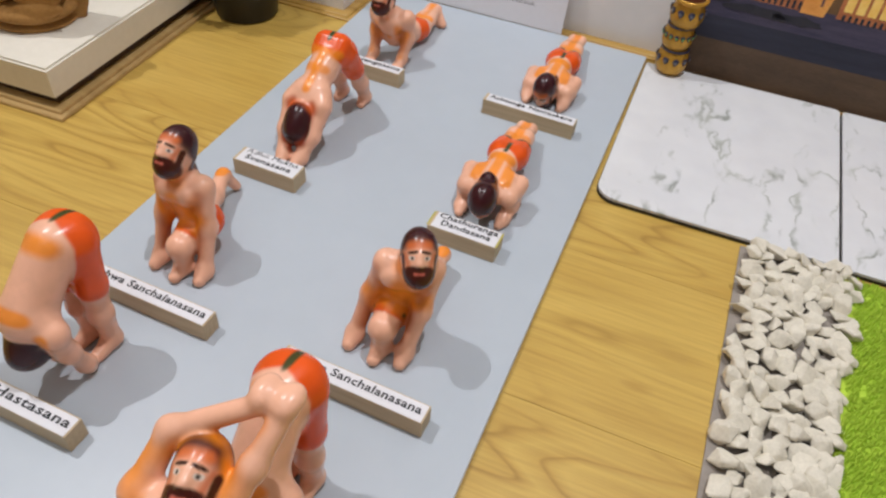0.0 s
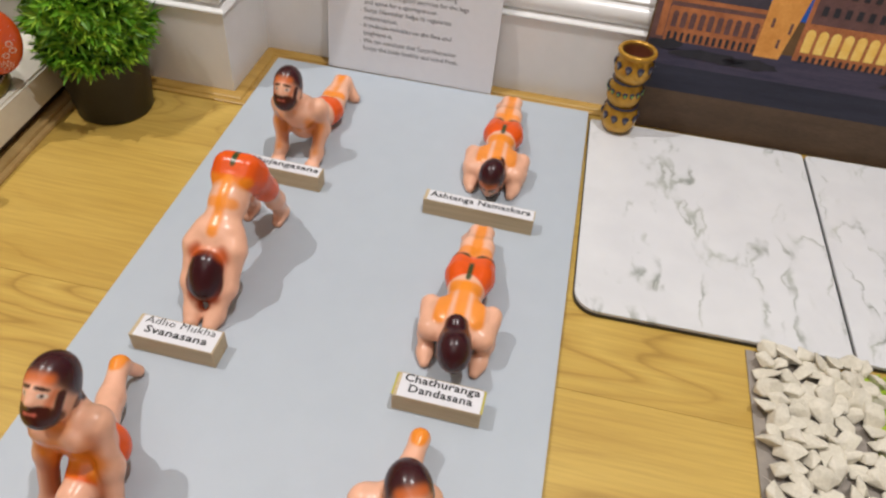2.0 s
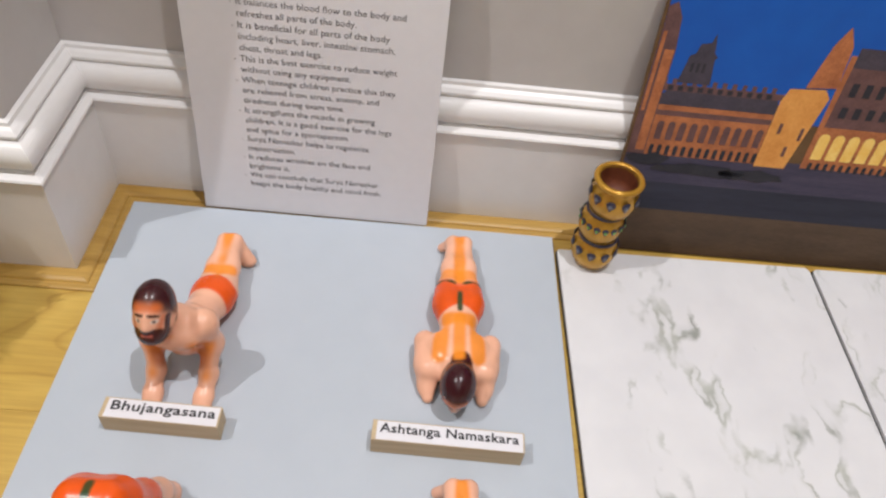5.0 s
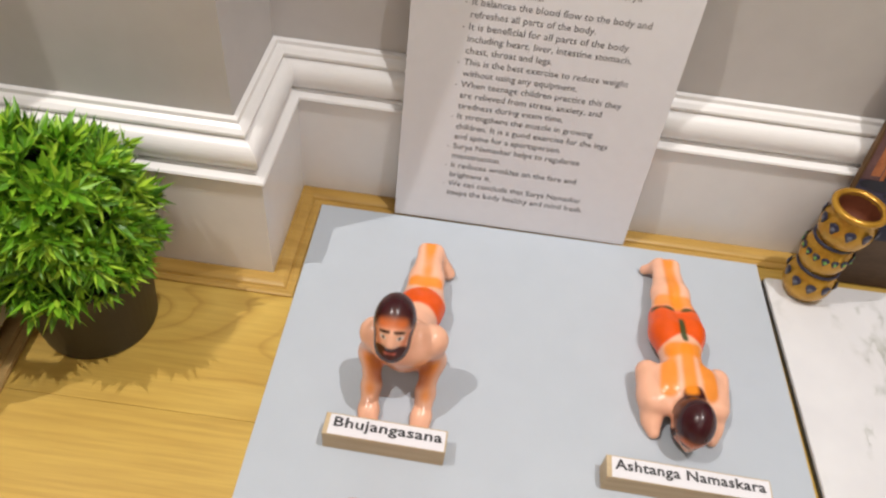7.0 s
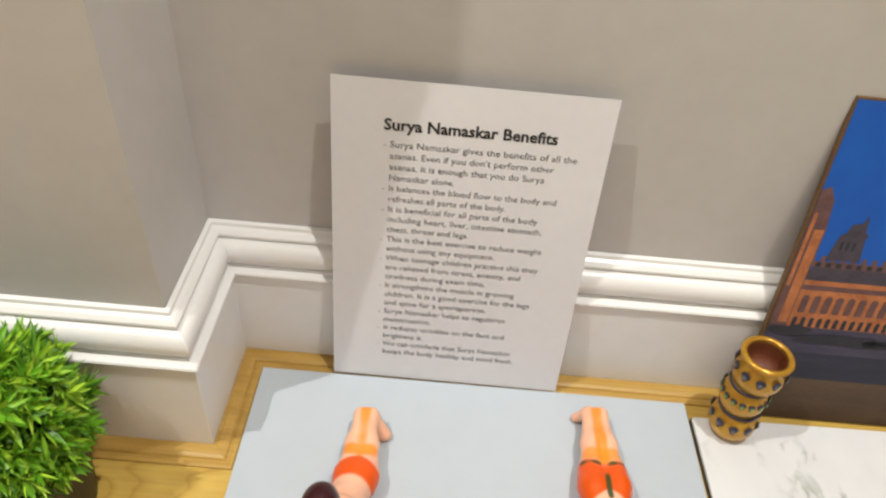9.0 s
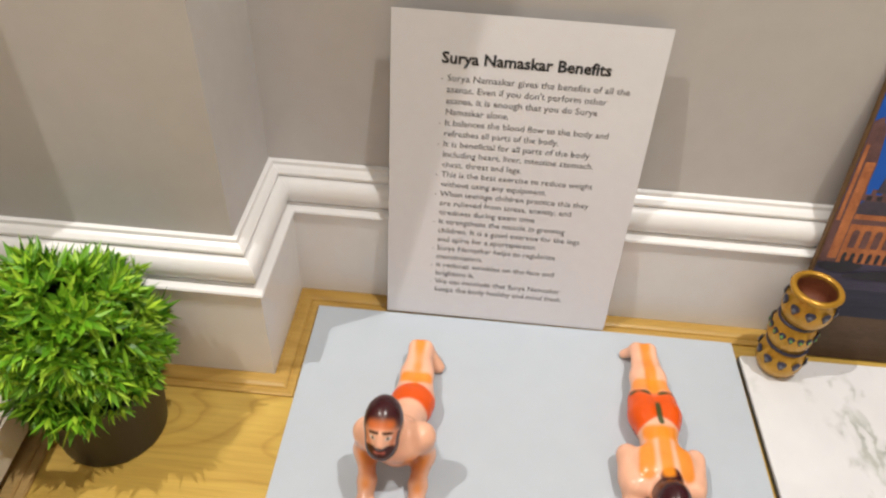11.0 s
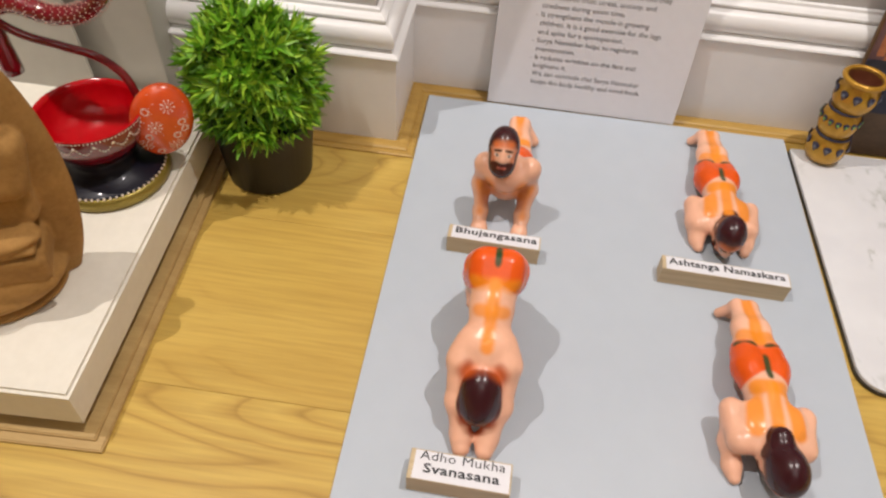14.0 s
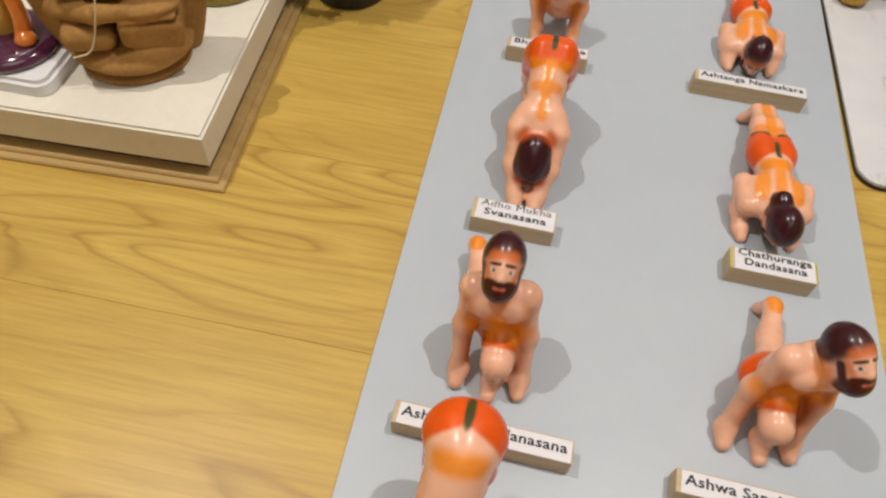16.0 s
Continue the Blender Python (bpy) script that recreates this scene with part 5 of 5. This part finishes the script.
me.from_pydata(verts, [], faces)
me.materials.append(M_TURF)
tagged(new("green_crumb", me), "bright green crumbly mock grass bed", "mock grass", kind="stuff")
tagged(part("turf_bed", box(0.664, 0.93, -1.19, -0.337, 0.0023, 0.0050), M_TURF), "green bed under the mock grass", "mock grass", kind="stuff")

strip = thing("stone_chippings", (0.62, -0.50, 0.0022), "strip of pale angular stone chippings on card", "gravel")
chips = []
rng = random.Random(5)
for k in range(9):
    bm = bmesh.new()
    for j in range(11):
        v = Vector((rng.gauss(0, 1), rng.gauss(0, 1), rng.gauss(0, 1))).normalized()
        bm.verts.new((v.x * 0.0108 * rng.uniform(0.8, 1.15), v.y * 0.0086 * rng.uniform(0.8, 1.15), v.z * 0.0066 * rng.uniform(0.8, 1.1)))
    made = bmesh.ops.convex_hull(bm, input=bm.verts[:])
    bmesh.ops.delete(bm, geom=[v for v in made["geom_interior"] if isinstance(v, bmesh.types.BMVert)], context="VERTS")
    bmesh.ops.bevel(bm, geom=bm.edges[:], offset=0.0006, segments=1, affect="EDGES")
    bmesh.ops.recalc_face_normals(bm, faces=bm.faces[:])
    me = bpy.data.meshes.new("stone")
    bm.to_mesh(me)
    bm.free()
    me.materials.append(M_STONE)
    chips.append(me)
placed = []
tries = 0
while len(placed) < 290 and tries < 30000:
    tries += 1
    high = len(placed) > 150
    x, y = rng.uniform(0.575, 0.676), rng.uniform(-0.625, -0.328)
    if x > 0.674 + 0.06 * (y + 0.33):
        continue
    gap = 0.0118 if not high else 0.0132
    if any((x - a) ** 2 + (y - b) ** 2 < gap * gap for a, b, h in placed if h == high):
        continue
    placed.append((x, y, high))
    ob = new("stone", chips[len(placed) % 9])
    ob.parent = strip
    s = rng.uniform(1.02, 1.48)
    ob.matrix_basis = Matrix.Translation((x - 0.62, y + 0.50, 0.0062 * s + (0.0085 if high else 0))) @ Euler((rng.uniform(-0.5, 0.5), rng.uniform(-0.5, 0.5), rng.uniform(0, 6.3))).to_matrix().to_4x4() @ Matrix.Scale(s, 4)
